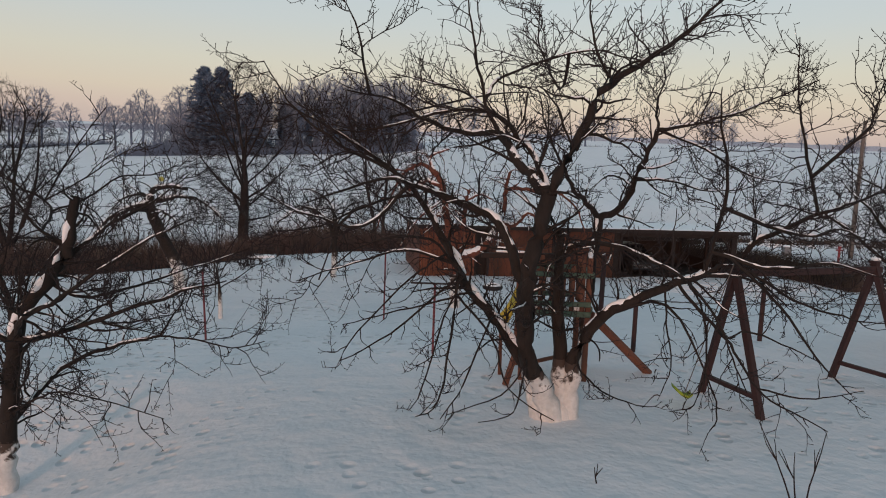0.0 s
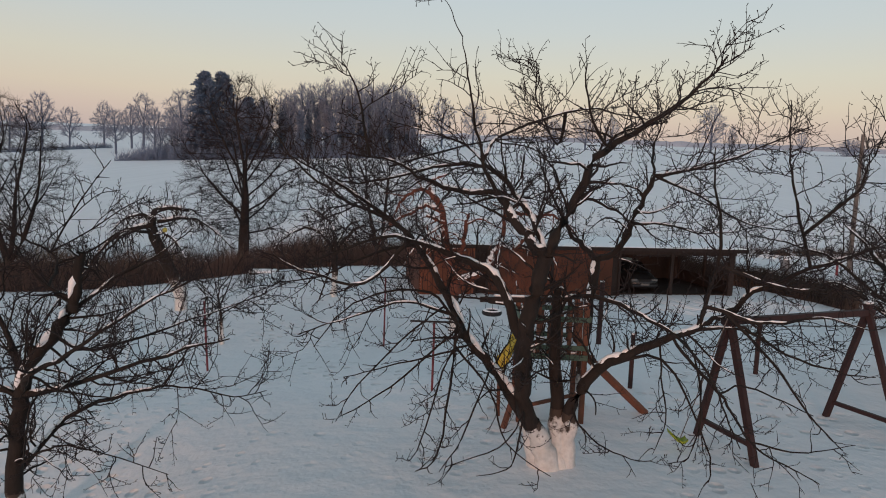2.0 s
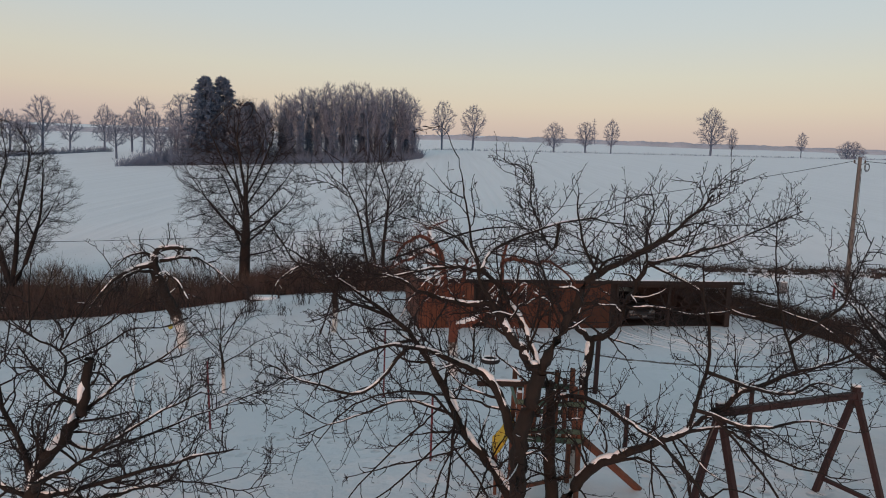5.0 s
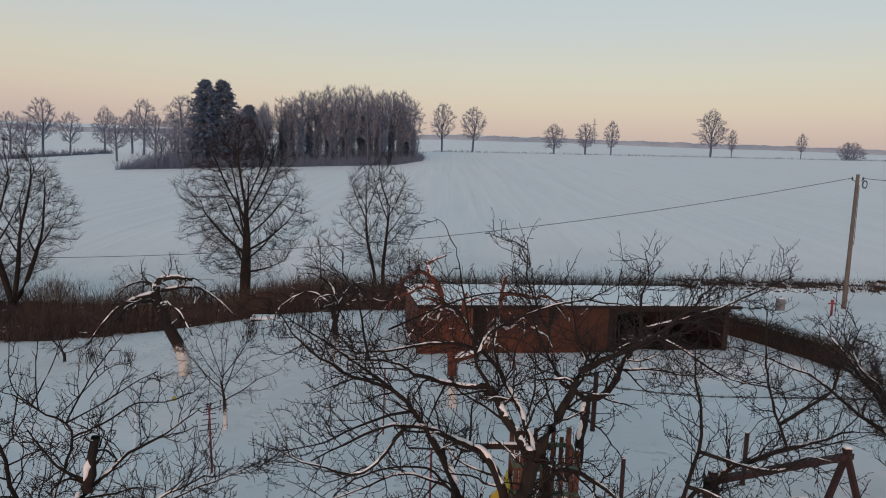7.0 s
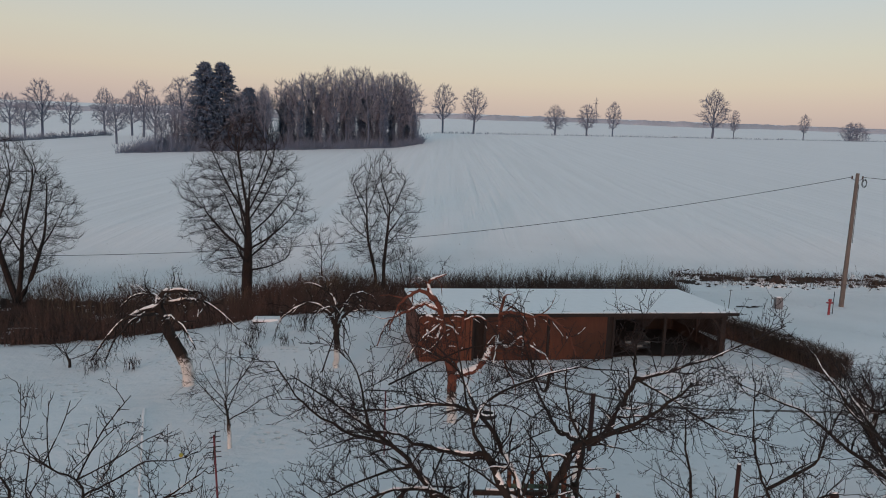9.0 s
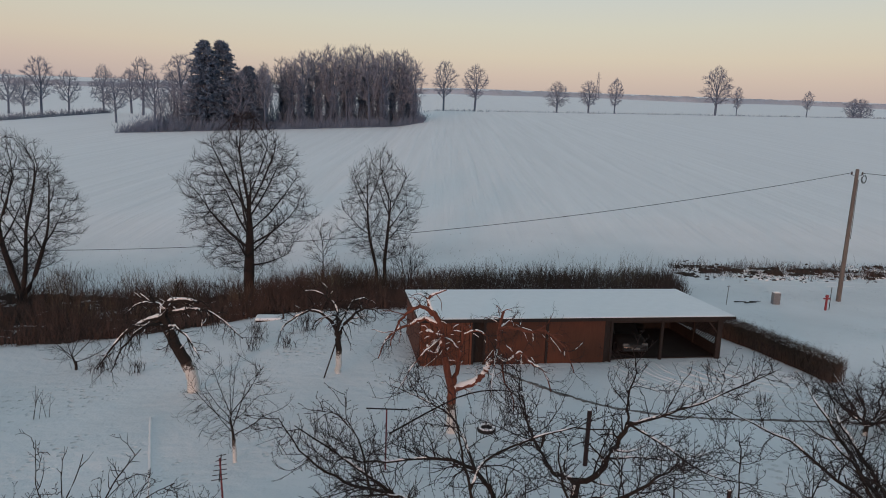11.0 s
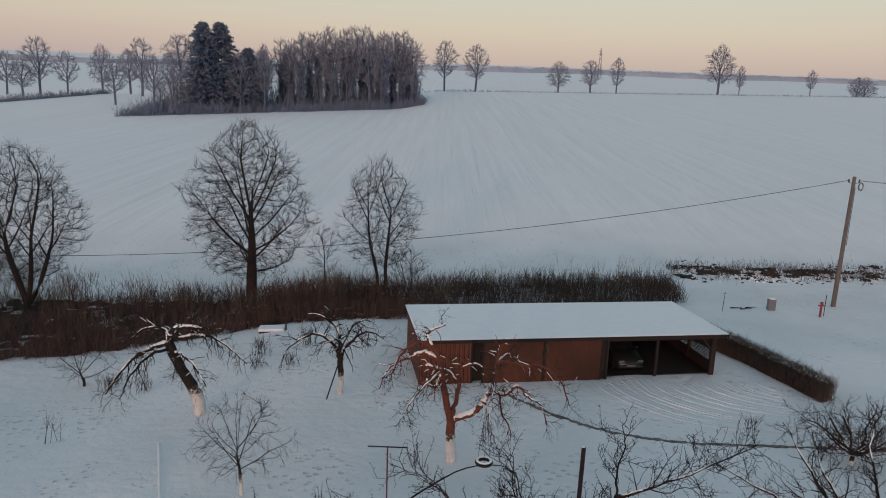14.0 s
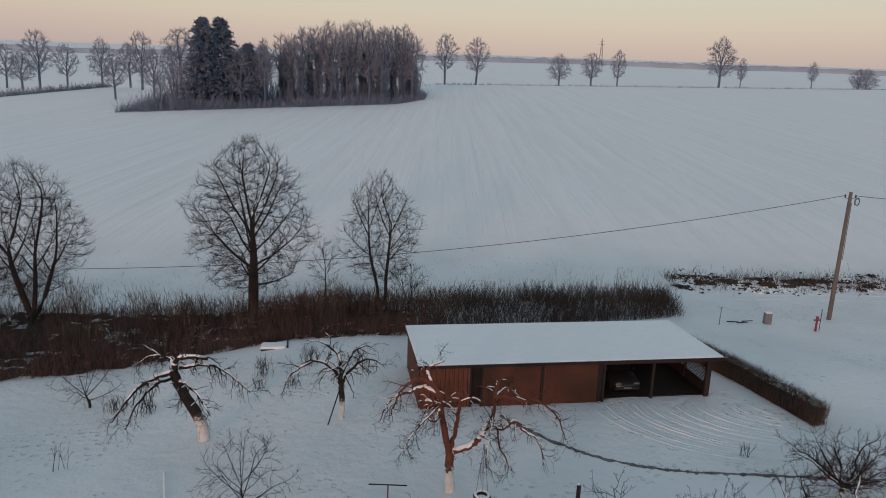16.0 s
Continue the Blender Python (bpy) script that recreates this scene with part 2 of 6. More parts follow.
def lie(x, y):
    """Height of the ground: a garden that falls gently, a shallow ditch, a field that rises to a crest, low land and a far ridge."""
    x, y = np.asarray(x, float), np.asarray(y, float)
    h = -1.15 * smooth(13.0, 27.0, y - 0.35 * x) - 0.55 * smooth(2, -8, x) * smooth(26, 10, y)
    h = h - 1.9 * smooth(-4, -24, x) * smooth(14, 34, y)
    h = h - 0.8 * smooth(-2.5, -7, x) * smooth(15, 10, y)
    h = h - 0.5 * smooth(38, 50, y)
    crest = 388 + 0.43 * np.clip(x, -40, 700)
    yc = np.minimum(y, crest)
    h = h + (0.0665 * np.maximum(yc - 58, 0) + 0.03 * np.maximum(np.minimum(x + 10, 0), -400) * smooth(60, 220, yc)) * smooth(58, 90, yc)
    past = np.maximum(y - crest, 0)
    return h - 6 * smooth(0, 80, past) + 0.063 * np.maximum(past - 80, 0)


def at(x, y, z=0.0):
    return (x, y, float(lie(x, y)) + z)


def mesh(name, verts, faces, mat, flat=False):
    me = bpy.data.meshes.new(name)
    me.from_pydata([tuple(v) for v in verts], [], [tuple(f) for f in faces])
    me.materials.append(mat)
    if not flat:
        me.polygons.foreach_set("use_smooth", [True] * len(me.polygons))
    me.update()
    return me


def child(name, me, parent, label=""):
    ob = new(name, me)
    ob.parent = parent
    return tagged(ob, label=label)


def part(name, bm, mat, parent, label="", flat=True):
    me = bpy.data.meshes.new(name)
    bm.to_mesh(me)
    bm.free()
    me.materials.append(mat)
    if not flat:
        me.polygons.foreach_set("use_smooth", [True] * len(me.polygons))
    return child(name, me, parent, label)


def thing(name, place, label, category, group="", turn=0.0):
    ob = new(name)
    ob.location = place
    ob.rotation_euler = (0, 0, radians(turn))
    return tagged(ob, label, category, group)


def bm_box(sx, sy, sz, centre=(0, 0, 0), bevel=0.01, turn=None, bm=None):
    bm = bm or bmesh.new()
    made = bmesh.ops.create_cube(bm, size=1.0)["verts"]
    bmesh.ops.scale(bm, vec=(sx, sy, sz), verts=made)
    if bevel:
        edges = list({e for v in made for e in v.link_edges})
        made = list({v for f in bmesh.ops.bevel(bm, geom=edges, offset=bevel, segments=1, affect="EDGES")["faces"] for v in f.verts})
    if turn is not None:
        bmesh.ops.rotate(bm, matrix=turn, verts=made)
    bmesh.ops.translate(bm, vec=centre, verts=made)
    return bm


def bm_rod(a, b, r0, r1=None, sides=10, bm=None):
    """A round or, with four sides, squared bar from a to b."""
    bm = bm or bmesh.new()
    a, b = Vector(a), Vector(b)
    q = (b - a).to_track_quat("Z", "Y").to_matrix().to_4x4()
    m = Matrix.Translation((a + b) / 2) @ q @ Matrix.Rotation(math.pi / sides, 4, "Z")
    bmesh.ops.create_cone(bm, cap_ends=True, segments=sides, radius1=r0, radius2=r0 if r1 is None else r1, depth=(b - a).length, matrix=m)
    return bm


# ---------------------------------------------------------------- branches


class Wood:
    """Collects branches as lines of points with radii, and turns them into tubes in batches."""

    def __init__(self, seed):
        self.rng = np.random.default_rng(seed)
        self.lines = {}
        self.root = "limb"
        self.stems = []

    def add(self, kind, pts, radii, sides):
        self.lines.setdefault((kind, len(pts), sides), []).append((pts, radii))

    def build(self, kind, mat, name, lift=0.0, squash=1.0):
        vs, fs, base = [], [], 0
        for (k, n, s), rows in self.lines.items():
            if k != kind:
                continue
            P = np.array([r[0] for r in rows], float)
            R = np.array([r[1] for r in rows], float)
            T = np.gradient(P, axis=1)
            T /= np.linalg.norm(T, axis=2, keepdims=True) + 1e-9
            ref = np.where(np.abs(T[..., 2:3]) > 0.9, np.array([1.0, 0, 0]), np.array([0, 0, 1.0]))
            U = np.cross(T, ref)
            U /= np.linalg.norm(U, axis=2, keepdims=True) + 1e-9
            V = np.cross(U, T)
            a = np.arange(s) * 2 * np.pi / s
            ring = P[:, :, None] + R[:, :, None, None] * (np.cos(a)[None, None, :, None] * U[:, :, None] + squash * np.sin(a)[None, None, :, None] * V[:, :, None])
            if lift:
                ring[..., 2] += lift
            B = len(rows)
            vs.append(ring.reshape(-1, 3))
            i = np.arange(B)[:, None, None] * n * s + np.arange(n - 1)[None, :, None] * s
            j = np.arange(s)
            j2 = (j + 1) % s
            quad = np.stack([i + j, i + j2, i + s + j2, i + s + j], -1).reshape(-1, 4)
            fs.append(quad + base)
            base += B * n * s
        if not vs:
            return None
        V, Fq = np.concatenate(vs), np.concatenate(fs)
        me = bpy.data.meshes.new(name)
        me.vertices.add(len(V))
        me.vertices.foreach_set("co", V.ravel())
        me.loops.add(Fq.size)
        me.loops.foreach_set("vertex_index", Fq.ravel().astype(np.int32))
        me.polygons.add(len(Fq))
        me.polygons.foreach_set("loop_start", np.arange(0, Fq.size, 4, dtype=np.int32))
        me.polygons.foreach_set("use_smooth", np.ones(len(Fq), bool))
        me.update(calc_edges=True)
        me.materials.append(mat)
        return me

    def twist(self, start, d, length, n, wander, rise):
        """Points of a branch that wanders and bends up (rise above 0) or down."""
        step = length / (n - 1)
        d = np.array(d, float)
        pts = [np.array(start, float)]
        for _ in range(n - 1):
            d = d + self.rng.normal(0, wander, 3) + np.array([0, 0, rise])
            d /= np.linalg.norm(d)
            pts.append(pts[-1] + d * step)
        return np.array(pts)

    def aside(self, t, angle, up=0.0):
        """A direction at an angle to t, round which it lies by chance."""
        v = self.rng.normal(0, 1, 3)
        v[2] += up
        v -= t * (v @ t)
        v /= np.linalg.norm(v) + 1e-9
        return math.cos(angle) * t + math.sin(angle) * v

    def grow(self, pts, r0, r1, level, spec, kind=None, snow=0.0):
        """A branch along pts with its side branches, by the list of specs, one a level."""
        n = len(pts)
        f = np.linspace(0, 1, n)
        radii = r0 + (r1 - r0) * f
        if n == 3 and "knob" in spec:
            radii = r0 * np.array([0.9, 0.7, spec["knob"]])
        sides = 8 if r0 > 0.06 else 6 if r0 > 0.03 else 4 if r0 > 0.012 else 3
        self.add(kind or (self.root if r0 > spec["thick"] else "twig"), pts, radii, sides)
        if snow and r0 > snow:
            flat = np.abs(np.gradient(pts, axis=0)[:, 2]) / (np.linalg.norm(np.gradient(pts, axis=0), axis=1) + 1e-9)
            if flat.mean() < spec.get("steep", 0.75) and self.rng.random() < spec.get("snowy", 0.6):
                for k in range(2 if kind else 1):
                    a, b = sorted(self.rng.uniform(0.02, 0.98, 2)) if not kind else (0.5 * k + self.rng.uniform(0.0, spec.get("gap", 0.15)), 0.5 * k + self.rng.uniform(0.47 - 1.4 * spec.get("gap", 0.15), 0.49))
                    if b - a < 0.12:
                        continue
                    s = np.linspace(a, b, n)
                    q = np.stack([np.interp(s, f, pts[:, c]) for c in range(3)], 1)
                    rr = np.interp(s, f, radii)
                    q[:, 2] += rr * 0.75
                    lump = np.clip(1 + self.rng.normal(0, 0.22, n), 0.5, 1.5)
                    rr = rr * lump * spec.get("heap", 0.85) * np.sqrt(np.clip(np.sin(np.pi * np.linspace(0.04, 0.96, n)) * 1.6, 0.02, 1))
                    self.add("snow_%s_%d" % (self.root, k) if kind else "snow", q, rr, 6)
        if level >= len(spec["levels"]):
            return
        sp = spec["levels"][level]
        seg = np.linalg.norm(np.diff(pts, axis=0), axis=1)
        total = seg.sum()
        count = self.rng.poisson(sp["per_m"] * total * (1 - sp["from"])) if "count" not in sp else sp["count"]
        cum = np.r_[0, np.cumsum(seg)] / total
        for k in range(count):
            s = sp["from"] + (1 - sp["from"]) * ((k + self.rng.random()) / max(count, 1))
            s = min(s, 0.995)
            p = np.array([np.interp(s, cum, pts[:, c]) for c in range(3)])
            i = min(np.searchsorted(cum, s), n - 1)
            t = pts[i] - pts[i - 1]
            t = t / (np.linalg.norm(t) + 1e-9)
            d = self.aside(t, radians(sp["angle"]) * self.rng.uniform(0.7, 1.3), sp.get("up", 0))
            r = np.interp(s, cum, radii) * sp["thin"] * self.rng.uniform(0.75, 1.1)
            r = max(min(r, sp["rmax"]), sp["rmin"])
            ln = self.rng.uniform(*sp["length"]) * (1 - sp.get("taper", 0.5) * s)
            sub = self.twist(p, d, ln, sp["n"], sp["wander"], sp["rise"] + (self.rng.normal(0, sp.get("mood", 0))))
            self.grow(sub, r, max(r * 0.35, 0.002), level + 1, spec, None, snow)


def soften(pts, per=4):
    """A smooth line through a few points."""
    p = np.array(pts, float)
    q = np.vstack([2 * p[0] - p[1], p, 2 * p[-1] - p[-2]])
    out = []
    for i in range(1, len(q) - 2):
        for k in range(per):
            t = k / per
            out.append(0.5 * ((2 * q[i]) + (q[i + 1] - q[i - 1]) * t + (2 * q[i - 1] - 5 * q[i] + 4 * q[i + 1] - q[i + 2]) * t * t
                              + (-q[i - 1] + 3 * q[i] - 3 * q[i + 1] + q[i + 2]) * t ** 3))
    out.append(p[-1])
    return np.array(out)


def tree(name, place, label, wood, bark=BARK, twig=TWIG, group="", category="tree"):
    t = thing(name, place, label, category, group)
    for kind, mat, nm, lb in (("trunk", bark, "trunk", ""), ("lime", LIME, "trunk_base", "white limewashed trunk base"), ("twig", twig, "crown", ""), ("ivy", IVY, "ivy", "dark frosted ivy climbing the trunk"), ("snow", SNOW_CAP, "snow_dusting", "thin snow lying on the branches")):
        me = wood.build(kind, mat, nm)
        if me:
            ob = child(nm, me, t, lb)
            if kind == "snow":
                tagged(ob, kind="stuff")
    for kind in sorted({k[0] for k in wood.lines if k[0].startswith("limb")}):
        limb = child("limb", wood.build(kind, bark, "limb"), t)
        for k in range(2):
            me = wood.build("snow_%s_%d" % (kind, k), SNOW_CAP, "snow_cap")
            if me:
                child("snow_cap", me, limb, "snow settled along the limb")
    return t


APPLE = dict(thick=0.017, snowy=0.75, heap=0.68, steep=0.66, knob=1.3, levels=[
    dict(per_m=6.2, **{"from": 0.12}, angle=54, thin=0.5, rmax=0.024, rmin=0.011, length=(0.5, 1.6), n=9, wander=0.20, rise=0.02, mood=0.07, taper=0.45),
    dict(per_m=6.8, **{"from": 0.10}, angle=50, thin=0.58, rmax=0.0108, rmin=0.0076, length=(0.2, 0.95), n=6, wander=0.12, rise=0.05, mood=0.05, up=0.6),
    dict(per_m=13.0, **{"from": 0.06}, angle=60, thin=0.8, rmax=0.0070, rmin=0.0056, length=(0.02, 0.13), n=3, wander=0.16, rise=0.06, up=0.3, taper=0.2)])
DROOP = dict(APPLE, levels=[dict(APPLE["levels"][0], per_m=3.5, length=(0.3, 1.0), rise=-0.005), dict(APPLE["levels"][1], per_m=3.6, length=(0.15, 0.6)), APPLE["levels"][2]])


def limb_set(wood, limbs, spec, origin, snow=0.02, seedling=True):
    """Limbs, each (kind, thick end, thin end, points), in metres of the world, moved to the tree's own base."""
    for kind, r0, r1, pts in limbs:
        own = np.array(pts, float) - np.array(origin)
        if kind in ("limb", "droop") and r0 < 0.06 and wood.stems:
            every = np.concatenate(wood.stems)
            gap = np.linalg.norm(every - own[0], axis=1)
            if 0.02 < gap.min() < 1.3:
                own[0] = every[gap.argmin()]
        p = soften(own, 4)
        if r0 > 0.025:
            wood.stems.append(p)
        p[1:-1] += wood.rng.normal(0, min(0.35 * r0, 0.02), (len(p) - 2, 3))
        if kind in ("trunk", "lime"):
            wood.add(kind, p, np.linspace(r0, r1, len(p)), 10)
        else:
            wood.root = "limb%02d" % len({k[0] for k in wood.lines if k[0].startswith("limb")})
            wood.grow(p, r0, r1, 0, DROOP if kind == "droop" else spec, wood.root, 99 if kind == "droop" else snow)


# ---------------------------------------------------------------- ground


def axis(*runs):
    return np.unique(np.concatenate([np.arange(a, b, s) for a, b, s in runs]).round(3))


def lumps(x, y):
    """Small swells and hollows of the snow in the garden."""
    return noise.noise((x * 0.35, y * 0.35, 0)) * 0.05 + noise.noise((x * 1.3, y * 1.3, 5)) * 0.03


def on_snow(x, y, z=0.0):
    return (x, y, float(lie(x, y)) + lumps(x, y) + z)


gx = axis((-2600, -400, 100), (-400, -100, 15), (-100, -32, 3), (-32, 40, 0.4), (40, 100, 3), (100, 500, 15), (500, 2601, 100))
gy = axis((-200, 0, 10), (0, 3, 1), (3, 70, 0.4), (70, 120, 2), (120, 560, 8), (560, 1000, 25), (1000, 3601, 100))
GX, GY = np.meshgrid(gx, gy, indexing="ij")
GZ = lie(GX, GY)
rough = np.array([[lumps(x, y) for y in gy] for x in gx])
GZ = GZ + rough * ((GY < 75) & (GY > 0) & (np.abs(GX) < 60))
n_x, n_y = len(gx), len(gy)
ii, jj = np.meshgrid(np.arange(n_x - 1), np.arange(n_y - 1), indexing="ij")
k0 = (ii * n_y + jj).ravel()
gfaces = np.stack([k0, k0 + n_y, k0 + n_y + 1, k0 + 1], -1)
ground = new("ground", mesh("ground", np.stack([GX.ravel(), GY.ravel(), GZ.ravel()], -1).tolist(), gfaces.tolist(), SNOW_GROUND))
tagged(ground, "snow-covered garden and rising white field", "ground", kind="structure")

# ---------------------------------------------------------------- carport and shed
CP = thing("carport", (-1.12, 33.30, -1.15), "long brown wooden shed and carport under a snowy flat roof", "carport", turn=9.7)
CW, CD = 17.3, 6.75
# roof with its snow
part("roof", bm_box(CW + 0.5, CD, 0.10, (CW / 2 + 0.12, CD / 2 - 0.15, 2.40), 0.01, Matrix.Rotation(-0.012, 3, "X")), DARKWOOD, CP)
part("roof_snow", bm_box(CW + 0.46, CD - 0.05, 0.10, (CW / 2 + 0.12, CD / 2 - 0.15, 2.495), 0.03, Matrix.Rotation(-0.012, 3, "X")), SNOW_CAP, CP, "smooth layer of snow")
part("fascia", bm_box(CW + 0.5, 0.03, 0.18, (CW / 2 + 0.12, -0.168, 2.46), 0.005), DARKWOOD, CP)
# closed shed
part("side_wall", bm_box(0.06, 5.8, 2.32, (0.0, 2.95, 1.16)), PLY, CP)
part("back_wall", bm_box(10.2, 0.06, 2.2, (5.1, 5.85, 1.1)), DARKWOOD, CP)
part("inner_wall", bm_box(0.06, 5.8, 2.25, (10.15, 2.95, 1.12)), DARKWOOD, CP)
part("plank_backing", bm_box(2.72, 0.03, 2.36, (1.40, 0.06, 1.19)), DARKWOOD, CP)
plank = bm_box(0.108, 0.03, 2.42, (0, 0, 1.21), 0.008)
pm = bpy.data.meshes.new("plank")
plank.to_mesh(pm)
plank.free()
pm.materials.append(BOARD)
for k in range(22):
    child("plank", pm, CP).location = (0.08 + 0.124 * k + random.uniform(-0.006, 0.006), 0.018 * (-1) ** k, random.uniform(-0.02, 0.0))
part("front_wall", bm_box(0.7, 0.04, 2.4, (3.1, 0.35, 1.2)), DARKWOOD, CP)
for x0, x1 in ((3.5, 6.77), (6.93, 10.1)):
    part("panel", bm_box(x1 - x0, 0.03, 2.42, ((x0 + x1) / 2, 0, 1.21), 0.006), PLY, CP)
for x in (2.8, 3.44, 6.85, 10.15, 10.5):
    part("post", bm_box(0.12, 0.12, 2.44, (x, 0.03, 1.22)), DARKWOOD, CP)
part("front_wall", bm_box(0.36, 0.04, 2.36, (10.33, 0.08, 1.18)), DARKWOOD, CP)
part("post", bm_box(0.30, 0.2, 2.43, (17.0, 0.25, 1.215)), DARKWOOD, CP)
part("brace", bm_rod((16.9, 0.25, 1.5), (16.2, 0.25, 2.3), 0.06, None, 4), DARKWOOD, CP)
for x, y in ((13.55, 0.25), (14.1, 5.9), (17.1, 5.9), (10.6, 5.9), (17.1, 3.0)):
    tall = 2.44 - 0.012 * y
    part("post", bm_box(0.16, 0.16, tall, (x, y, tall / 2)), DARKWOOD, CP)
part("beam", bm_box(6.9, 0.1, 0.2, (13.8, 0.25, 2.25)), DARKWOOD, CP)


def trellis(x0, y0, x1, y1, z0, z1, parent):
    """A panel of crossed laths between two posts."""
    bm = bmesh.new()
    length = math.hypot(x1 - x0, y1 - y0)
    ux, uy = (x1 - x0) / length, (y1 - y0) / length
    h, g = z1 - z0, 0.2
    for sgn in (1, -1):
        k = -h
        while k < length:
            a, b = (k, 0), (k + h, h)
            if a[0] < 0:
                a = (0, -k)
            if b[0] > length:
                b = (length, length - k)
            if b[0] - a[0] > 0.05:
                za, zb = (a[1], b[1]) if sgn > 0 else (h - a[1], h - b[1])
                bm_rod((x0 + ux * a[0], y0 + uy * a[0] + 0.01 * sgn, z0 + za), (x0 + ux * b[0], y0 + uy * b[0] + 0.01 * sgn, z0 + zb), 0.022, None, 4, bm)
            k += g
    return part("trellis", bm, DARKWOOD, parent, "diamond lattice of dark laths")


trellis(10.7, 5.9, 14.0, 5.9, 1.9, 2.22, CP)
trellis(14.2, 5.9, 17.0, 5.9, 1.4, 2.22, CP)
trellis(17.1, 0.4, 17.1, 2.9, 0.7, 2.2, CP)
trellis(17.1, 3.1, 17.1, 5.8, 0.7, 2.2, CP)
for x0, x1, tall in ((10.7, 14.0, 1.9), (14.2, 17.0, 1.4)):
    part("low_wall", bm_box(x1 - x0, 0.05, tall, ((x0 + x1) / 2, 5.9, tall / 2)), DARKWOOD, CP)
for y0, y1 in ((0.4, 2.9), (3.1, 5.8)):
    part("low_wall", bm_box(0.05, y1 - y0, 0.7, (17.1, (y0 + y1) / 2, 0.35)), DARKWOOD, CP)
part("floor_slab", bm_box(6.9, 5.6, 0.12, (13.65, 3.2, -0.01), 0.02), DARKWOOD, CP, "bare dark earth under the roof")

# ---------------------------------------------------------------- car under the carport roof


def car(place, turn):
    c = thing("car", place, "grey hatchback parked under the carport roof", "car", turn=turn)
    bm = bmesh.new()
    # sections along the length: distance from the nose, half width, sill, top
    secs = [(0.0, 0.66, 0.30, 0.62), (0.12, 0.80, 0.22, 0.74), (0.9, 0.86, 0.20, 0.92), (1.25, 0.87, 0.20, 0.98), (1.9, 0.87, 0.20, 0.98), (3.6, 0.87, 0.20, 1.0), (4.05, 0.84, 0.24, 0.98), (4.2, 0.76, 0.32, 0.8)]
    rings = []
    for y, w, lo, hi in secs:
        row = [(-w * 0.92, lo), (-w, lo + 0.2), (-w, hi - 0.16), (-w * 0.9, hi), (w * 0.9, hi), (w, hi - 0.16), (w, lo + 0.2), (w * 0.92, lo)]
        rings.append([bm.verts.new((a, y, b)) for a, b in row])
    for r, s in zip(rings, rings[1:]):
        for k in range(8):
            bm.faces.new((r[k], s[k], s[(k + 1) % 8], r[(k + 1) % 8]))
    bm.faces.new(rings[0])
    bm.faces.new(rings[-1][::-1])
    bmesh.ops.recalc_face_normals(bm, faces=bm.faces)
    part("body", bm, CARPAINT, c, flat=False)
    bm = bmesh.new()
    cab = [(1.15, 0.74, 0.97), (1.75, 0.62, 1.40), (2.3, 0.60, 1.47), (3.4, 0.60, 1.42), (4.0, 0.72, 0.99)]
    rings = [[bm.verts.new((-w, y, z)), bm.verts.new((w, y, z)), bm.verts.new((w * 1.1, y, 0.95)), bm.verts.new((-w * 1.1, y, 0.95))] for y, w, z in cab]
    for r, s in zip(rings, rings[1:]):
        for k in range(4):
            bm.faces.new((r[k], r[(k + 1) % 4], s[(k + 1) % 4], s[k]))
    bmesh.ops.recalc_face_normals(bm, faces=bm.faces)
    part("cabin", bm, GLASS, c, "dark windscreen and side windows")
    part("roof", bm_box(1.16, 1.5, 0.05, (0, 2.6, 1.46), 0.02), CARPAINT, c)
    for x in (-0.58, 0.58):
        part("headlight", bm_box(0.34, 0.10, 0.15, (x, 0.06, 0.66), 0.03), LAMPGLASS, c)
        for y in (0.8, 3.4):
            w = part("wheel", bm_rod((x * 1.3 - 0.1, y, 0.31), (x * 1.3 + 0.1, y, 0.31), 0.31, None, 20), RUBBER, c)
            part("rim", bm_rod((x * 1.3 - 0.105, y, 0.31), (x * 1.3 + 0.105, y, 0.31), 0.19, None, 14), METAL_DARK, w)
    part("grille", bm_box(0.7, 0.05, 0.12, (0, 0.02, 0.62), 0.01), RUBBER, c)
    part("bumper", bm_box(1.5, 0.14, 0.2, (0, 0.03, 0.38), 0.05), CARPAINT, c)
    part("number_plate", bm_box(0.5, 0.02, 0.11, (0, -0.055, 0.44), 0.005), PLATE, c)
    for x in (-0.95, 0.95):
        part("mirror", bm_box(0.16, 0.1, 0.12, (x, 1.45, 1.0), 0.03), CARPAINT, c)
    return c


cx, cy, ca = 12.3, 0.7, radians(9.7)
car((-1.12 + math.cos(ca) * cx - math.sin(ca) * cy, 33.30 + math.sin(ca) * cx + math.cos(ca) * cy, -1.10), 9.7)

# ---------------------------------------------------------------- swing frame
SW = thing("swing_frame", (5.2, 11.95, 0), "maroon wooden A-frame swing of squared beams", "swing")
o = Vector((5.2, 11.95, 0))
for tag, apex, feet in (("a", (5.2, 11.95, 2.46), ((5.55, 11.22, -0.1), (5.06, 12.72, -0.1))), ("b", (8.55, 13.35, 2.46), ((9.0, 12.6, -0.1), (8.33, 14.08, -0.1)))):
    ap = Vector(apex) - o
    legs = [Vector(f) - o for f in feet]
    for k, f in enumerate(legs):
        d = (ap - f).normalized()
        part("leg", bm_rod(f, ap + d * 0.12, 0.075, None, 4), SWINGWOOD, SW)
    p, q = legs[0].lerp(ap, 0.17), legs[1].lerp(ap, 0.17)
    part("brace", bm_rod(p, q, 0.055, None, 4), SWINGWOOD, SW)
    part("snow_cap", bm_box(0.16, 0.14, 0.06, ap + Vector((0, 0, 0.14)), 0.025), SNOW_CAP, SW, "snow on the joint")
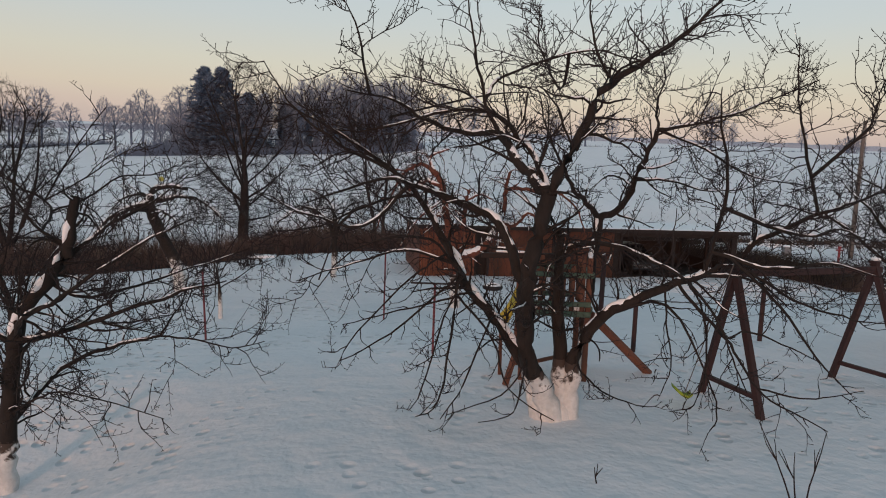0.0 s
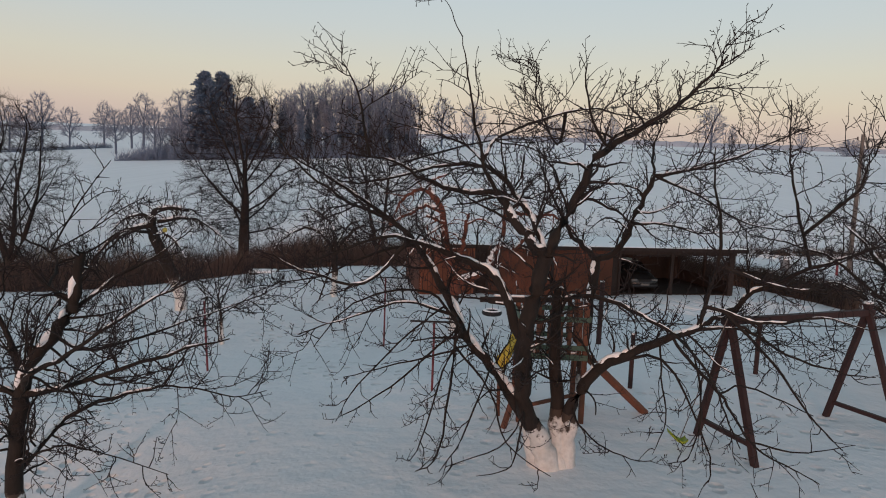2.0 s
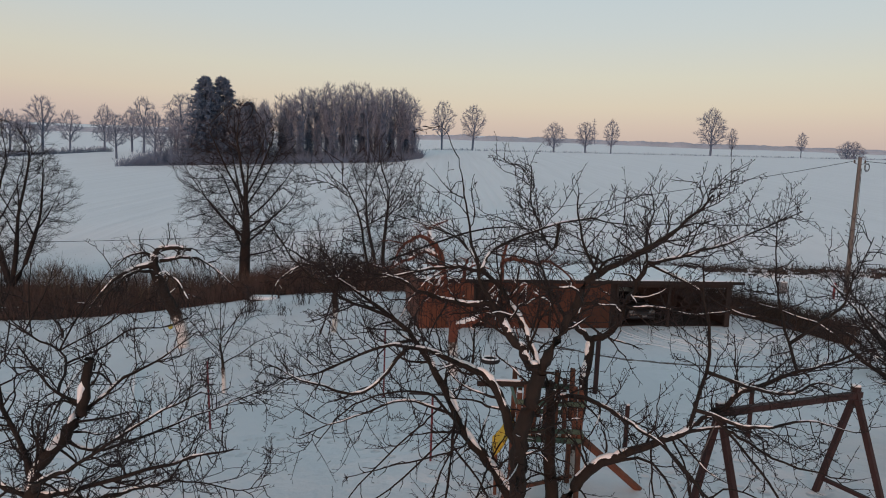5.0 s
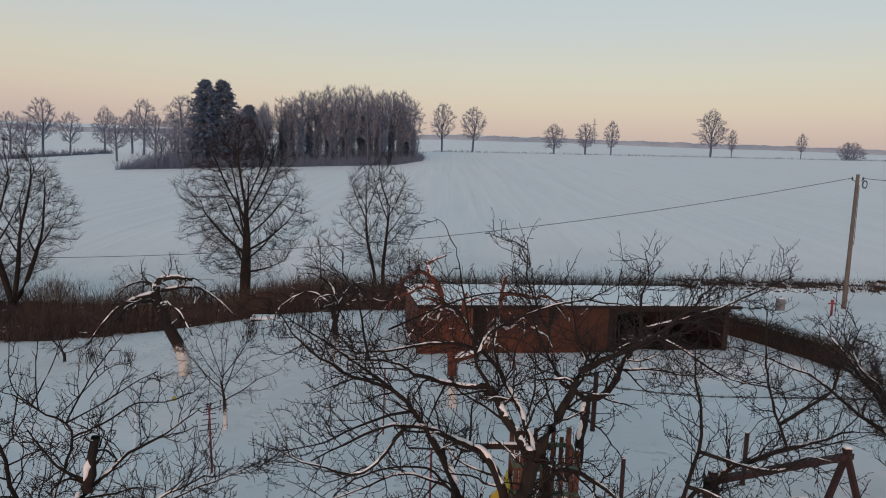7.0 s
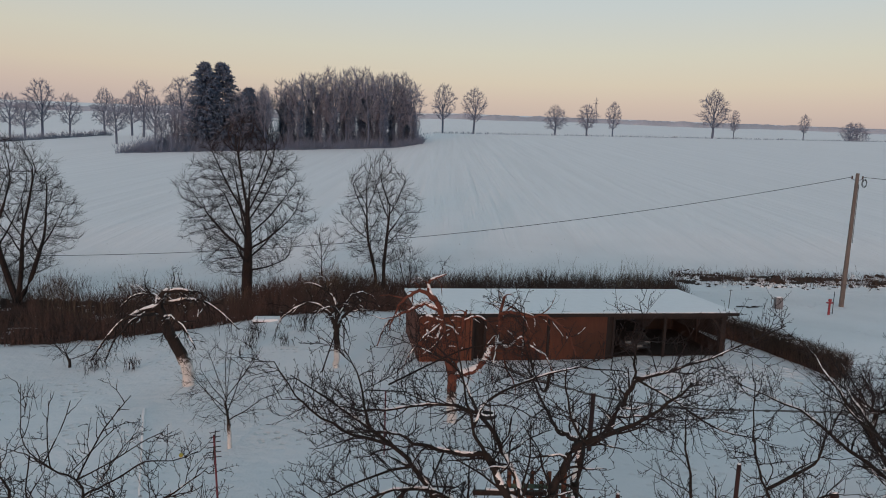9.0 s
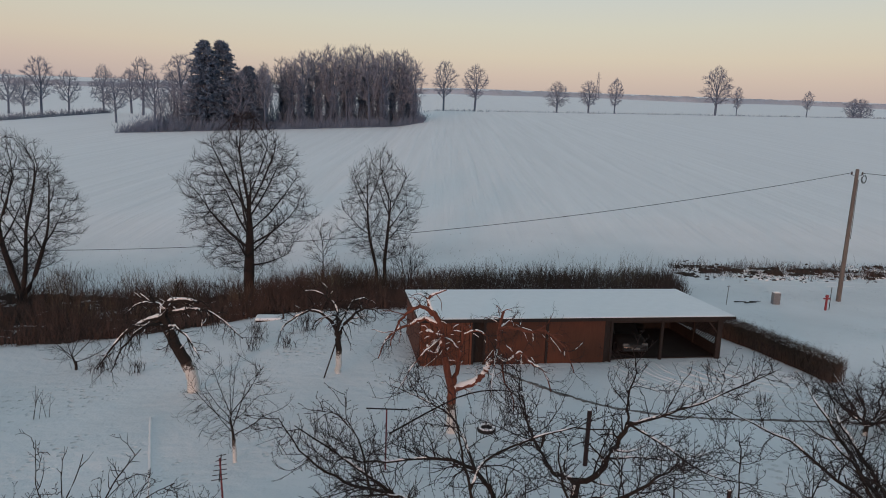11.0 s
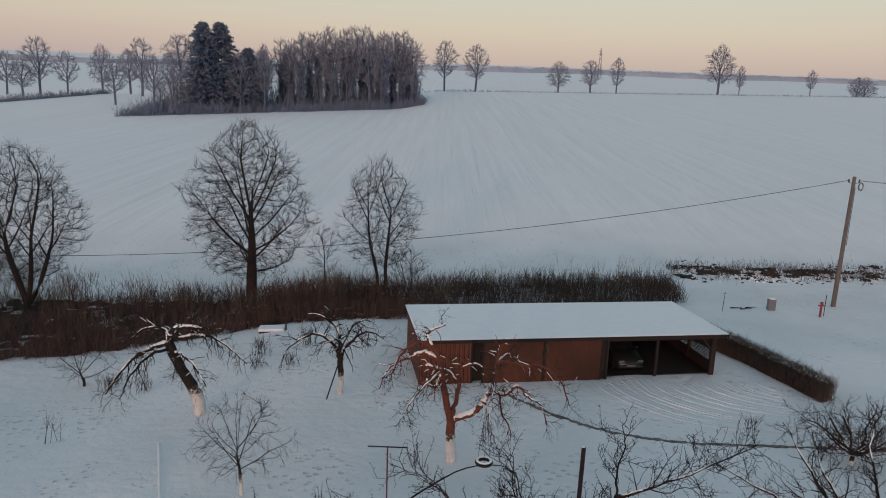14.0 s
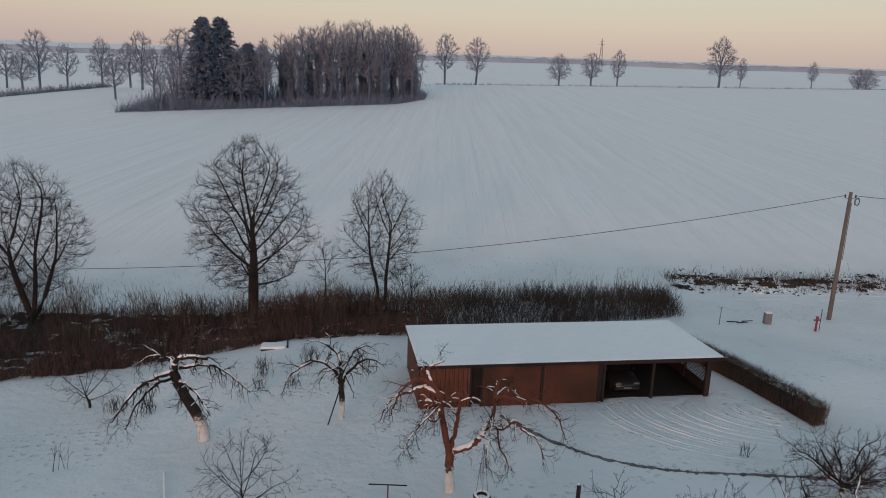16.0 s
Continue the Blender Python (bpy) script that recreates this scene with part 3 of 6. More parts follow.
bdir = (Vector((8.55, 13.35, 2.40)) - Vector((5.2, 11.95, 2.40))).normalized()
part("beam", bm_rod(Vector((5.2, 11.95, 2.40)) - o - bdir * 0.15, Vector((8.55, 13.35, 2.40)) - o + bdir * 0.15, 0.085, None, 4), SWINGWOOD, SW)

# green seat that hangs on two cords from the long limb
seat = thing("toy_swing", (4.4, 11.9, 0), "lime green plastic child's swing seat on cords", "swing seat")
bm = bmesh.new()
rows = []
for k in range(9):
    f = k / 8
    x, z = -0.17 + 0.34 * f, 0.30 - 0.20 * f - 0.05 * math.sin(math.pi * f) + 0.07 * max(0, f - 0.8) * 5
    rows.append([bm.verts.new((x, yy, z + zz)) for yy, zz in ((-0.09, 0.03), (-0.07, 0.0), (0.07, 0.0), (0.09, 0.03), (0.09, 0.06), (0.06, 0.035), (-0.06, 0.035), (-0.09, 0.06))])
for r, s in zip(rows, rows[1:]):
    for k in range(8):
        bm.faces.new((r[k], r[(k + 1) % 8], s[(k + 1) % 8], s[k]))
bm.faces.new(rows[0])
bm.faces.new(rows[-1][::-1])
bmesh.ops.recalc_face_normals(bm, faces=bm.faces)
part("seat", bm, LIMEPL, seat, flat=False)
part("cord", bm_rod((0.05, 0, 0.2), (0.16, -1.35, 2.75), 0.009, None, 5), POLEWOOD, seat)

# ---------------------------------------------------------------- play tower
TW = thing("play_tower", (2.23, 13.5, 0), "wooden play tower with green rails, brown boards and a yellow slide", "play tower")
w, d = 0.62, 0.5
for x, y, top in ((-w, -d, 2.3), (w, -d, 2.45), (-w, d, 2.5), (w, d, 2.55)):
    part("post", bm_box(0.1, 0.1, top + 0.1, (x, y, top / 2 - 0.05), 0.01), TOWERWOOD, TW)
part("deck", bm_box(1.3, 1.05, 0.04, (0, 0, 1.36), 0.005), TOWERWOOD, TW)
for y in (-d - 0.07, d + 0.07):
    for z, tall in ((1.36, 0.11), (1.55, 0.10), (2.12, 0.10)):
        part("rail", bm_box(1.32 + random.uniform(0, 0.06), 0.035, tall, (0, y, z), 0.008, Matrix.Rotation(random.uniform(-0.015, 0.015), 3, "Y")), GREENWOOD, TW)
    for k in range(6):
        tall = random.choice((0.8, 0.86, 0.92, 1.1))
        part("picket", bm_box(0.09, 0.025, tall, (-0.5 + 0.2 * k + random.uniform(-0.02, 0.02), y + 0.032, 1.38 + tall / 2), 0.008, Matrix.Rotation(random.uniform(-0.03, 0.03), 3, "Y")), TOWERWOOD, TW)
for x in (-w - 0.07, w + 0.07):
    for z in (1.45, 2.12):
        part("rail", bm_box(0.035, 1.1, 0.11, (x, 0, z), 0.008), GREENWOOD, TW)
part("beam", bm_box(1.56, 0.09, 0.10, (-0.70, -d + 0.12, 2.44), 0.01, Matrix.Rotation(-0.03, 3, "Y")), DARKWOOD, TW, "dark beam that juts out over the slide")
part("snow_cap", bm_box(0.6, 0.08, 0.04, (-0.9, -d + 0.12, 2.51), 0.015), SNOW_CAP, TW, "snow on the beam")
part("brace", bm_rod((0.72, -0.35, 1.32), (2.15, 0.3, -0.02), 0.085, None, 6), TOWERWOOD, TW, "round log brace")
part("brace", bm_rod((-0.60, -0.60, 1.1), (-0.95, -0.85, -0.02), 0.06, None, 4), TOWERWOOD, TW)
part("brace", bm_rod((-0.5, -0.56, 0.35), (0.5, -0.56, 0.62), 0.045, None, 4), TOWERWOOD, TW)
bm = bmesh.new()
rows = []
for k in range(9):
    f = k / 8
    x, z = -0.72 - 0.36 * f, 1.58 - 0.62 * f - 0.10 * math.sin(math.pi * f)
    rows.append([bm.verts.new((x, -0.2 + yy, z + zz)) for yy, zz in ((-0.27, 0.17), (-0.22, 0.0), (0.22, 0.0), (0.27, 0.17), (0.30, 0.17), (0.25, -0.04), (-0.25, -0.04), (-0.30, 0.17))])
for r, s in zip(rows, rows[1:]):
    for k in range(8):
        bm.faces.new((r[k], r[(k + 1) % 8], s[(k + 1) % 8], s[k]))
bm.faces.new(rows[0])
bm.faces.new(rows[-1][::-1])
bmesh.ops.recalc_face_normals(bm, faces=bm.faces)
part("slide", bm, YELLOW, TW, "short yellow plastic slide", flat=False)
part("slide_leg", bm_rod((-1.02, -0.2, 0.95), (-1.0, -0.2, -0.1), 0.04, None, 6), TOWERWOOD, TW)
part("snow_cap", bm_box(1.2, 0.95, 0.09, (0, 0, 1.42), 0.04), SNOW_CAP, TW, "snow on the deck")
for x, y in ((w + 0.06, -d), (-w, -d)):
    part("snow_cap", bm_box(0.09, 0.09, 0.05, (x - 0.06 * (x > 0), y, (2.45 if x > 0 else 2.3) + 0.02), 0.02), SNOW_CAP, TW, "snow on the post")

# ---------------------------------------------------------------- posts in the garden
for x, y, top, r, mat, lab in ((4.5, 15.45, 1.30, 0.055, SWINGWOOD, "short maroon wooden post in the snow"), (8.2, 17.1, 1.45, 0.06, SWINGWOOD, "short maroon wooden post in the snow"),
                               (5.3, 22.2, 2.1, 0.085, SWINGWOOD, "stout maroon wooden post in the snow")):
    p = thing("garden_post", at(x, y), lab, "post", "posts in the garden")
    part("post", bm_rod((0, 0, -0.2), (random.uniform(-0.03, 0.03), 0, top), r, r * 0.95, 8), mat, p)
    part("snow_cap", bm_box(r * 1.5, r * 1.5, 0.04, (0, 0, top + 0.02), 0.015), SNOW_CAP, p)
for x, y, top, half in ((-0.15, 15.1, 1.60, 0.55), (-1.85, 21.8, 2.3, 0.72)):
    p = thing("clothes_post", at(x, y), "thin maroon steel clothes-line post with a crossbar", "clothes post", "clothes-line posts")
    part("pole", bm_rod((0, 0, -0.2), (0, 0, top), 0.028, None, 8), MAROON, p)
    part("crossbar", bm_box(2 * half, 0.04, 0.04, (0, 0, top + 0.02), 0.005), METAL_DARK, p)
cb = thing("aerial_mast", at(-6.5, 18.5), "maroon pole with a small toothed aerial", "aerial")
part("pole", bm_rod((0, 0, -0.2), (-0.1, 0, 2.0), 0.03, 0.026, 8), MAROON, cb)
part("boom", bm_rod((-0.12, -0.04, 1.25), (-0.06, 0.03, 2.12), 0.017, None, 6), METAL_DARK, cb)
for k in range(6):
    c0 = Vector((-0.115, -0.035, 1.32)).lerp(Vector((-0.062, 0.028, 2.08)), k / 5)
    half = 0.24 - 0.02 * k
    part("element", bm_rod(c0 - Vector((half, 0.02, 0.03)), c0 + Vector((half, 0.02, 0.03)), 0.014, None, 5), METAL_DARK, cb)

# ---------------------------------------------------------------- garden trees
o = (1.95, 10.95, 0.0)
big = Wood(11)
MAIN_A = [
    ("lime", 0.24, 0.14, [(1.92, 10.90, -0.15), (1.76, 10.82, 0.4), (1.54, 10.7, 0.85)]),
    ("limb", 0.145, 0.11, [(1.54, 10.7, 0.80), (1.32, 10.4, 1.60), (1.27, 10.0, 2.45), (1.35, 9.70, 3.2), (1.46, 9.51, 3.76)]),
    ("limb", 0.085, 0.012, [(1.46, 9.51, 3.76), (1.75, 9.46, 4.4), (2.09, 9.44, 5.15), (2.38, 9.2, 5.42), (2.97, 8.96, 5.85), (3.5, 8.76, 6.46)]),
    ("limb", 0.085, 0.06, [(1.46, 9.51, 3.72), (1.25, 9.75, 3.95), (1.0, 10.0, 4.25), (0.77, 10.25, 4.6)]),
    ("limb", 0.035, 0.006, [(0.77, 10.25, 4.6), (0.53, 10.2, 5.08), (0.40, 10.15, 5.65), (0.26, 10.1, 6.3), (0.155, 10.05, 6.85)]),
]
MAIN_B = [
    ("limb", 0.05, 0.010, [(0.77, 10.25, 4.56), (0.24, 10.3, 4.59), (-0.32, 10.2, 4.76), (-0.77, 10.05, 5.0), (-1.45, 9.8, 5.10)]),
    ("limb", 0.055, 0.010, [(1.46, 9.51, 3.8), (1.28, 10.0, 4.2), (0.79, 10.9, 4.9), (0.07, 11.4, 5.01), (-1.3, 11.8, 4.68), (-2.02, 12.0, 4.66)]),
    ("limb", 0.032, 0.010, [(0.53, 10.2, 5.08), (0.67, 10.4, 5.34), (1.02, 10.6, 5.55), (2.12, 10.8, 5.95), (3.2, 11.1, 5.85)]),
    ("lime", 0.23, 0.125, [(2.04, 10.99, -0.15), (2.01, 11.0, 0.4), (2.02, 11.05, 1.0)]),
    ("limb", 0.12, 0.06, [(2.02, 11.05, 0.95), (1.93, 11.1, 1.88), (1.93, 11.15, 2.53), (1.85, 11.0, 3.1)]),
]
MAIN_C = [
    ("lime", 0.21, 0.11, [(2.20, 11.0, -0.15), (2.19, 10.95, 0.5), (2.18, 10.87, 1.0)]),
    ("limb", 0.11, 0.03, [(2.16, 10.87, 0.95), (2.52, 10.73, 1.72), (3.03, 10.55, 2.08), (3.65, 10.4, 2.43), (4.25, 10.75, 2.6), (4.72, 11.1, 2.72)]),
    ("limb", 0.055, 0.014, [(4.72, 11.1, 2.72), (5.3, 10.95, 3.2), (6.1, 10.7, 3.65), (6.9, 10.6, 3.95)]),
    ("lime", 0.20, 0.115, [(1.76, 10.95, -0.15), (1.60, 10.98, 0.5), (1.42, 11.0, 0.9)]),
    ("limb", 0.11, 0.07, [(1.44, 11.0, 0.85), (0.98, 11.15, 1.5), (0.52, 11.35, 1.98), (0.03, 11.9, 2.8)]),
    ("limb", 0.07, 0.010, [(0.03, 11.9, 2.76), (-0.46, 11.8, 3.55), (-1.48, 11.94, 4.38), (-2.95, 12.3, 5.14)]),
]
MAIN_D = [
    ("limb", 0.085, 0.010, [(1.30, 10.2, 2.3), (0.84, 10.6, 3.25), (0.3, 10.7, 3.5), (-0.22, 10.75, 3.68), (-0.95, 10.2, 3.84), (-1.97, 9.7, 3.49)]),
    ("limb", 0.055, 0.022, [(1.93, 11.15, 2.5), (2.15, 11.2, 2.84), (2.55, 10.6, 2.97), (3.0, 9.95, 2.86), (3.45, 9.5, 2.6)]),
]
MAIN_E = [
    ("droop", 0.022, 0.008, [(3.45, 9.5, 2.6), (3.9, 9.5, 2.1), (4.2, 9.5, 1.5), (4.45, 9.5, 1.0)]),
    ("droop", 0.028, 0.008, [(0.15, 11.2, 2.65), (0.16, 10.73, 2.25), (-0.77, 10.27, 1.5), (-1.48, 9.8, 1.16)]),
    ("droop", 0.028, 0.008, [(0.45, 11.0, 2.12), (0.21, 10.65, 1.72), (0.01, 9.95, 0.56), (-0.31, 9.6, 0.43)]),
    ("droop", 0.025, 0.007, [(0.54, 10.8, 2.07), (0.81, 10.33, 1.45), (1.06, 9.87, 0.8), (1.68, 9.4, 0.52)]),
    ("droop", 0.025, 0.007, [(2.17, 10.9, 1.27), (2.28, 10.5, 0.92), (2.64, 10.1, 0.69), (3.05, 9.7, 0.67)]),
]
MAIN_F = [
    ("droop", 0.03, 0.008, [(2.51, 10.6, 1.86), (3.47, 10.3, 2.09), (4.02, 9.7, 0.97), (3.98, 9.4, 0.52)]),
]
MAIN_G = [
    ("limb", 0.035, 0.008, [(4.4, 10.2, 2.95), (4.25, 10.3, 3.9), (4.1, 10.3, 4.8), (4.05, 10.3, 5.4)]),
    ("limb", 0.03, 0.007, [(5.55, 9.93, 3.85), (5.2, 10.0, 4.6), (5.05, 10.0, 5.2), (4.98, 10.0, 6.1)]),
    ("limb", 0.03, 0.007, [(5.7, 9.88, 4.0), (6.0, 9.9, 4.8), (6.15, 9.9, 5.2), (6.4, 9.9, 5.9)]),
    ("limb", 0.035, 0.008, [(-0.96, 11.76, 3.91), (-1.8, 11.5, 4.4), (-2.5, 11.4, 4.9), (-3.05, 11.4, 5.7)]),
    ("limb", 0.035, 0.008, [(-0.28, 10.2, 3.69), (-1.2, 10.1, 3.15), (-2.0, 10.0, 3.3), (-2.7, 9.9, 3.6)]),
    ("limb", 0.022, 0.006, [(-1.13, 9.96, 5.1), (-1.3, 9.9, 5.9), (-1.55, 9.9, 6.4)]),
]
MAIN_H = [
    ("limb", 0.03, 0.007, [(2.15, 10.58, 4.94), (1.8, 11.2, 5.4), (1.5, 11.6, 6.1), (1.45, 11.7, 6.8)]),
    ("limb", 0.03, 0.007, [(0.81, 11.4, 4.94), (0.3, 12.2, 5.4), (-0.3, 12.7, 5.6), (-1.1, 13.0, 5.8)]),
]
MAIN_I = [
    ("limb", 0.035, 0.008, [(4.44, 10.2, 2.93), (5.2, 10.4, 2.7), (6.0, 10.5, 2.8), (6.9, 10.6, 2.6)]),
    ("limb", 0.035, 0.008, [(4.96, 10.07, 3.45), (5.6, 10.6, 3.2), (6.4, 11.0, 3.3), (7.2, 11.3, 3.1)]),
    ("limb", 0.035, 0.008, [(4.04, 10.33, 2.7), (4.7, 10.9, 2.5), (5.4, 11.4, 2.3), (6.1, 11.9, 1.9)]),
    ("droop", 0.028, 0.007, [(4.44, 10.2, 2.9), (5.0, 9.9, 2.2), (5.5, 9.7, 1.5), (6.0, 9.6, 1.0)]),
]
MAIN_J = [
    ("droop", 0.030, 0.007, [(3.55, 10.4, 2.45), (3.92, 10.1, 2.04), (4.29, 10.0, 1.68), (4.58, 10.0, 1.27), (4.94, 10.0, 0.81), (5.52, 10.0, 0.5), (5.96, 10.0, 0.28)]),
    ("droop", 0.020, 0.007, [(4.25, 10.05, 1.72), (4.7, 10.2, 1.75), (5.24, 10.2, 1.57), (5.87, 10.2, 1.3)]),
    ("droop", 0.016, 0.006, [(4.89, 9.97, 0.87), (5.44, 9.9, 0.82), (5.89, 9.9, 0.86), (6.38, 9.9, 0.97)]),
    ("droop", 0.022, 0.007, [(3.85, 10.35, 2.6), (3.96, 10.1, 2.02), (4.07, 10.1, 1.22), (3.93, 10.1, 0.59), (3.62, 10.1, 0.48)]),
    ("droop", 0.028, 0.007, [(4.5, 10.2, 2.95), (4.83, 10.3, 2.57), (5.61, 10.3, 2.17), (6.37, 10.3, 1.96), (6.84, 10.3, 1.93)]),
]
MAIN_K = [
    ("droop", 0.018, 0.006, [(3.4, 10.5, 2.35), (3.46, 10.2, 1.83), (3.5, 10.0, 1.2), (3.3, 9.9, 0.7)]),
    ("droop", 0.024, 0.007, [(0.40, 11.1, 2.45), (0.32, 10.5, 2.35), (0.06, 10.3, 1.78), (-0.25, 10.3, 0.6), (-0.41, 10.3, 0.3)]),
    ("droop", 0.024, 0.007, [(0.50, 11.1, 2.1), (0.40, 10.6, 2.11), (-0.13, 10.5, 1.95), (-0.83, 10.5, 1.76), (-1.54, 10.5, 1.55)]),
    ("droop", 0.022, 0.007, [(0.9, 11.0, 1.65), (0.74, 10.2, 1.7), (0.38, 10.0, 0.8), (0.05, 10.0, 0.25)]),
    ("droop", 0.020, 0.007, [(1.42, 10.8, 1.2), (1.3, 10.3, 1.0), (0.98, 10.2, 0.6), (0.15, 10.2, 0.25)]),
]
MAIN_L = [
    ("droop", 0.026, 0.007, [(0.2, 11.2, 2.7), (-0.2, 10.9, 2.9), (-0.89, 10.8, 2.91), (-1.6, 10.8, 2.58), (-2.08, 10.8, 1.95)]),
    ("droop", 0.018, 0.006, [(1.40, 10.6, 1.2), (1.23, 9.9, 0.7), (1.07, 9.8, 0.42), (0.62, 9.8, 0.3)]),
    ("droop", 0.022, 0.007, [(0.1, 11.2, 2.7), (-0.2, 10.6, 2.55), (-0.49, 10.4, 2.33), (-1.29, 10.4, 1.47), (-1.63, 10.4, 0.85)]),
    ("limb", 0.03, 0.008, [(-0.46, 11.58, 3.6), (-1.3, 11.7, 3.4), (-2.1, 11.6, 3.0), (-2.9, 11.4, 2.9)]),
    ("limb", 0.03, 0.008, [(0.2, 11.3, 2.6), (-0.6, 11.1, 2.7), (-1.4, 10.8, 2.5), (-2.3, 10.6, 2.2)]),
]
for some in (MAIN_A, MAIN_B, MAIN_C, MAIN_D, MAIN_E, MAIN_F, MAIN_G, MAIN_H, MAIN_I, MAIN_J, MAIN_K, MAIN_L):
    limb_set(big, some, APPLE, o)
left = soften(np.array([(1.25, 11.06, 1.12), (0.98, 11.15, 1.5), (0.52, 11.35, 1.98), (0.12, 11.8, 2.66)]) - np.array(o), 5) + np.array([0.05, -0.06, 0.055])
for a, b in ((0, 7), (8, 11), (12, 15)):
    big.add("snow", left[a:b + 1], 0.05 * np.array([0.25] + [0.8, 1.15, 0.9, 1.1, 0.85, 1.0][:b - a - 1] + [0.2]), 7)
tree("apple_tree", o, "old spreading bare apple tree with limewashed trunks and snowy limbs", big, group="apple trees")

# a slimmer tree close behind it, beside the play tower
o = (3.02, 14.15, 0.0)
slim = Wood(13)
limb_set(slim, [
    ("lime", 0.125, 0.11, [(3.02, 14.15, -0.15), (3.02, 14.15, 0.4), (3.03, 14.14, 0.9)]),
    ("trunk", 0.11, 0.09, [(3.03, 14.14, 0.86), (3.10, 14.1, 2.0), (3.2, 14.03, 3.26)]),
    ("limb", 0.075, 0.05, [(3.2, 14.03, 3.18), (3.6, 13.9, 3.42), (3.85, 13.6, 4.2), (4.08, 13.4, 4.97)]),
    ("limb", 0.045, 0.010, [(4.08, 13.4, 4.97), (4.8, 13.5, 5.1), (5.8, 13.7, 5.4), (7.4, 13.9, 6.1)]),
    ("limb", 0.065, 0.03, [(3.2, 14.03, 3.2), (2.85, 13.7, 3.5), (2.55, 13.4, 3.72), (2.35, 13.3, 4.0)]),
    ("limb", 0.035, 0.010, [(2.55, 13.4, 3.72), (2.2, 13.3, 4.3), (1.9, 13.2, 4.9), (1.7, 13.2, 5.6)]),
], APPLE, o)
limb_set(slim, [
    ("limb", 0.03, 0.008, [(3.8, 13.65, 4.05), (4.45, 13.75, 4.0), (5.5, 14.1, 3.8), (6.7, 14.5, 3.95)]),
    ("limb", 0.03, 0.008, [(4.08, 13.4, 4.9), (4.9, 13.0, 4.6), (5.8, 12.8, 4.1), (6.7, 12.7, 4.0)]),
    ("limb", 0.03, 0.008, [(4.08, 13.4, 4.95), (4.1, 13.6, 5.5), (4.3, 13.8, 6.0), (4.2, 13.9, 6.5)]),
], APPLE, o)
limb_set(slim, [("limb", 0.006, 0.025, [(1.75, 13.2, 5.4), (1.6, 13.35, 5.56), (1.2, 13.5, 5.58), (0.35, 13.4, 5.42), (-1.05, 12.5, 4.95)])], dict(APPLE, levels=[dict(APPLE["levels"][1], per_m=0.6, length=(0.2, 0.5))]), o)
for za, zb in ((1.3, 2.1), (2.25, 2.75), (2.85, 3.2)):
    zz = np.linspace(za, zb, 7)
    slim.add("snow", np.stack([np.interp(zz, [0.9, 2.0, 3.26], [3.03, 3.10, 3.2]) - o[0] - 0.055, np.interp(zz, [0.9, 2.0, 3.26], [14.14, 14.1, 14.03]) - o[1] - 0.06, zz], 1), 0.06 * np.array([0.2, 0.8, 1.1, 0.8, 1.1, 0.9, 0.2]), 7)
tree("apple_tree", o, "slim bare apple tree with snow plastered along its trunk", slim, group="apple trees")

o = (-6.80, 10.30, -1.35)
lt = Wood(12)
limb_set(lt, [
    ("lime", 0.15, 0.135, [(-6.80, 10.30, -1.50), (-6.78, 10.30, -0.79), (-6.76, 10.30, -0.43)]),
    ("limb", 0.135, 0.12, [(-6.76, 10.30, -0.47), (-6.68, 10.30, 0.39), (-6.62, 10.30, 1.11)]),
    ("limb", 0.12, 0.075, [(-6.62, 10.30, 1.08), (-6.48, 10.36, 1.60), (-6.10, 10.40, 2.09), (-5.83, 10.46, 2.62), (-5.71, 10.51, 3.41)]),
    ("limb", 0.06, 0.010, [(-6.62, 10.30, 1.11), (-5.93, 10.15, 1.31), (-4.07, 9.84, 2.01), (-3.11, 9.69, 2.32)]),
    ("limb", 0.05, 0.022, [(-6.76, 10.30, -0.30), (-6.50, 11.00, 0.30), (-5.75, 11.00, 0.80), (-5.05, 10.95, 1.03), (-4.67, 11.10, 1.10)]),
    ("limb", 0.020, 0.008, [(-4.67, 11.10, 1.10), (-4.45, 11.05, 1.45), (-4.25, 10.95, 1.68), (-4.15, 10.9, 2.0)]),
    ("limb", 0.018, 0.007, [(-4.67, 11.10, 1.10), (-4.1, 11.15, 1.05), (-3.5, 11.2, 0.92), (-2.95, 11.2, 1.05)]),
    ("limb", 0.055, 0.010, [(-6.62, 10.30, 1.20), (-6.10, 9.80, 1.66), (-5.50, 9.65, 1.98), (-4.37, 9.59, 2.80), (-3.6, 9.7, 3.2)]),
    ("limb", 0.06, 0.010, [(-6.62, 10.30, 1.11), (-6.68, 10.26, 1.83), (-7.16, 10.19, 3.46), (-7.28, 10.16, 4.12)]),
], APPLE, o)
limb_set(lt, [
    ("limb", 0.035, 0.008, [(-6.10, 10.39, 2.09), (-5.60, 10.69, 1.80), (-4.28, 11.28, 2.22), (-3.23, 11.57, 2.61)]),
    ("limb", 0.025, 0.007, [(-6.76, 10.30, -0.08), (-6.18, 10.09, 0.30), (-5.46, 9.87, 0.49), (-3.93, 9.45, 0.31)]),
], APPLE, o)
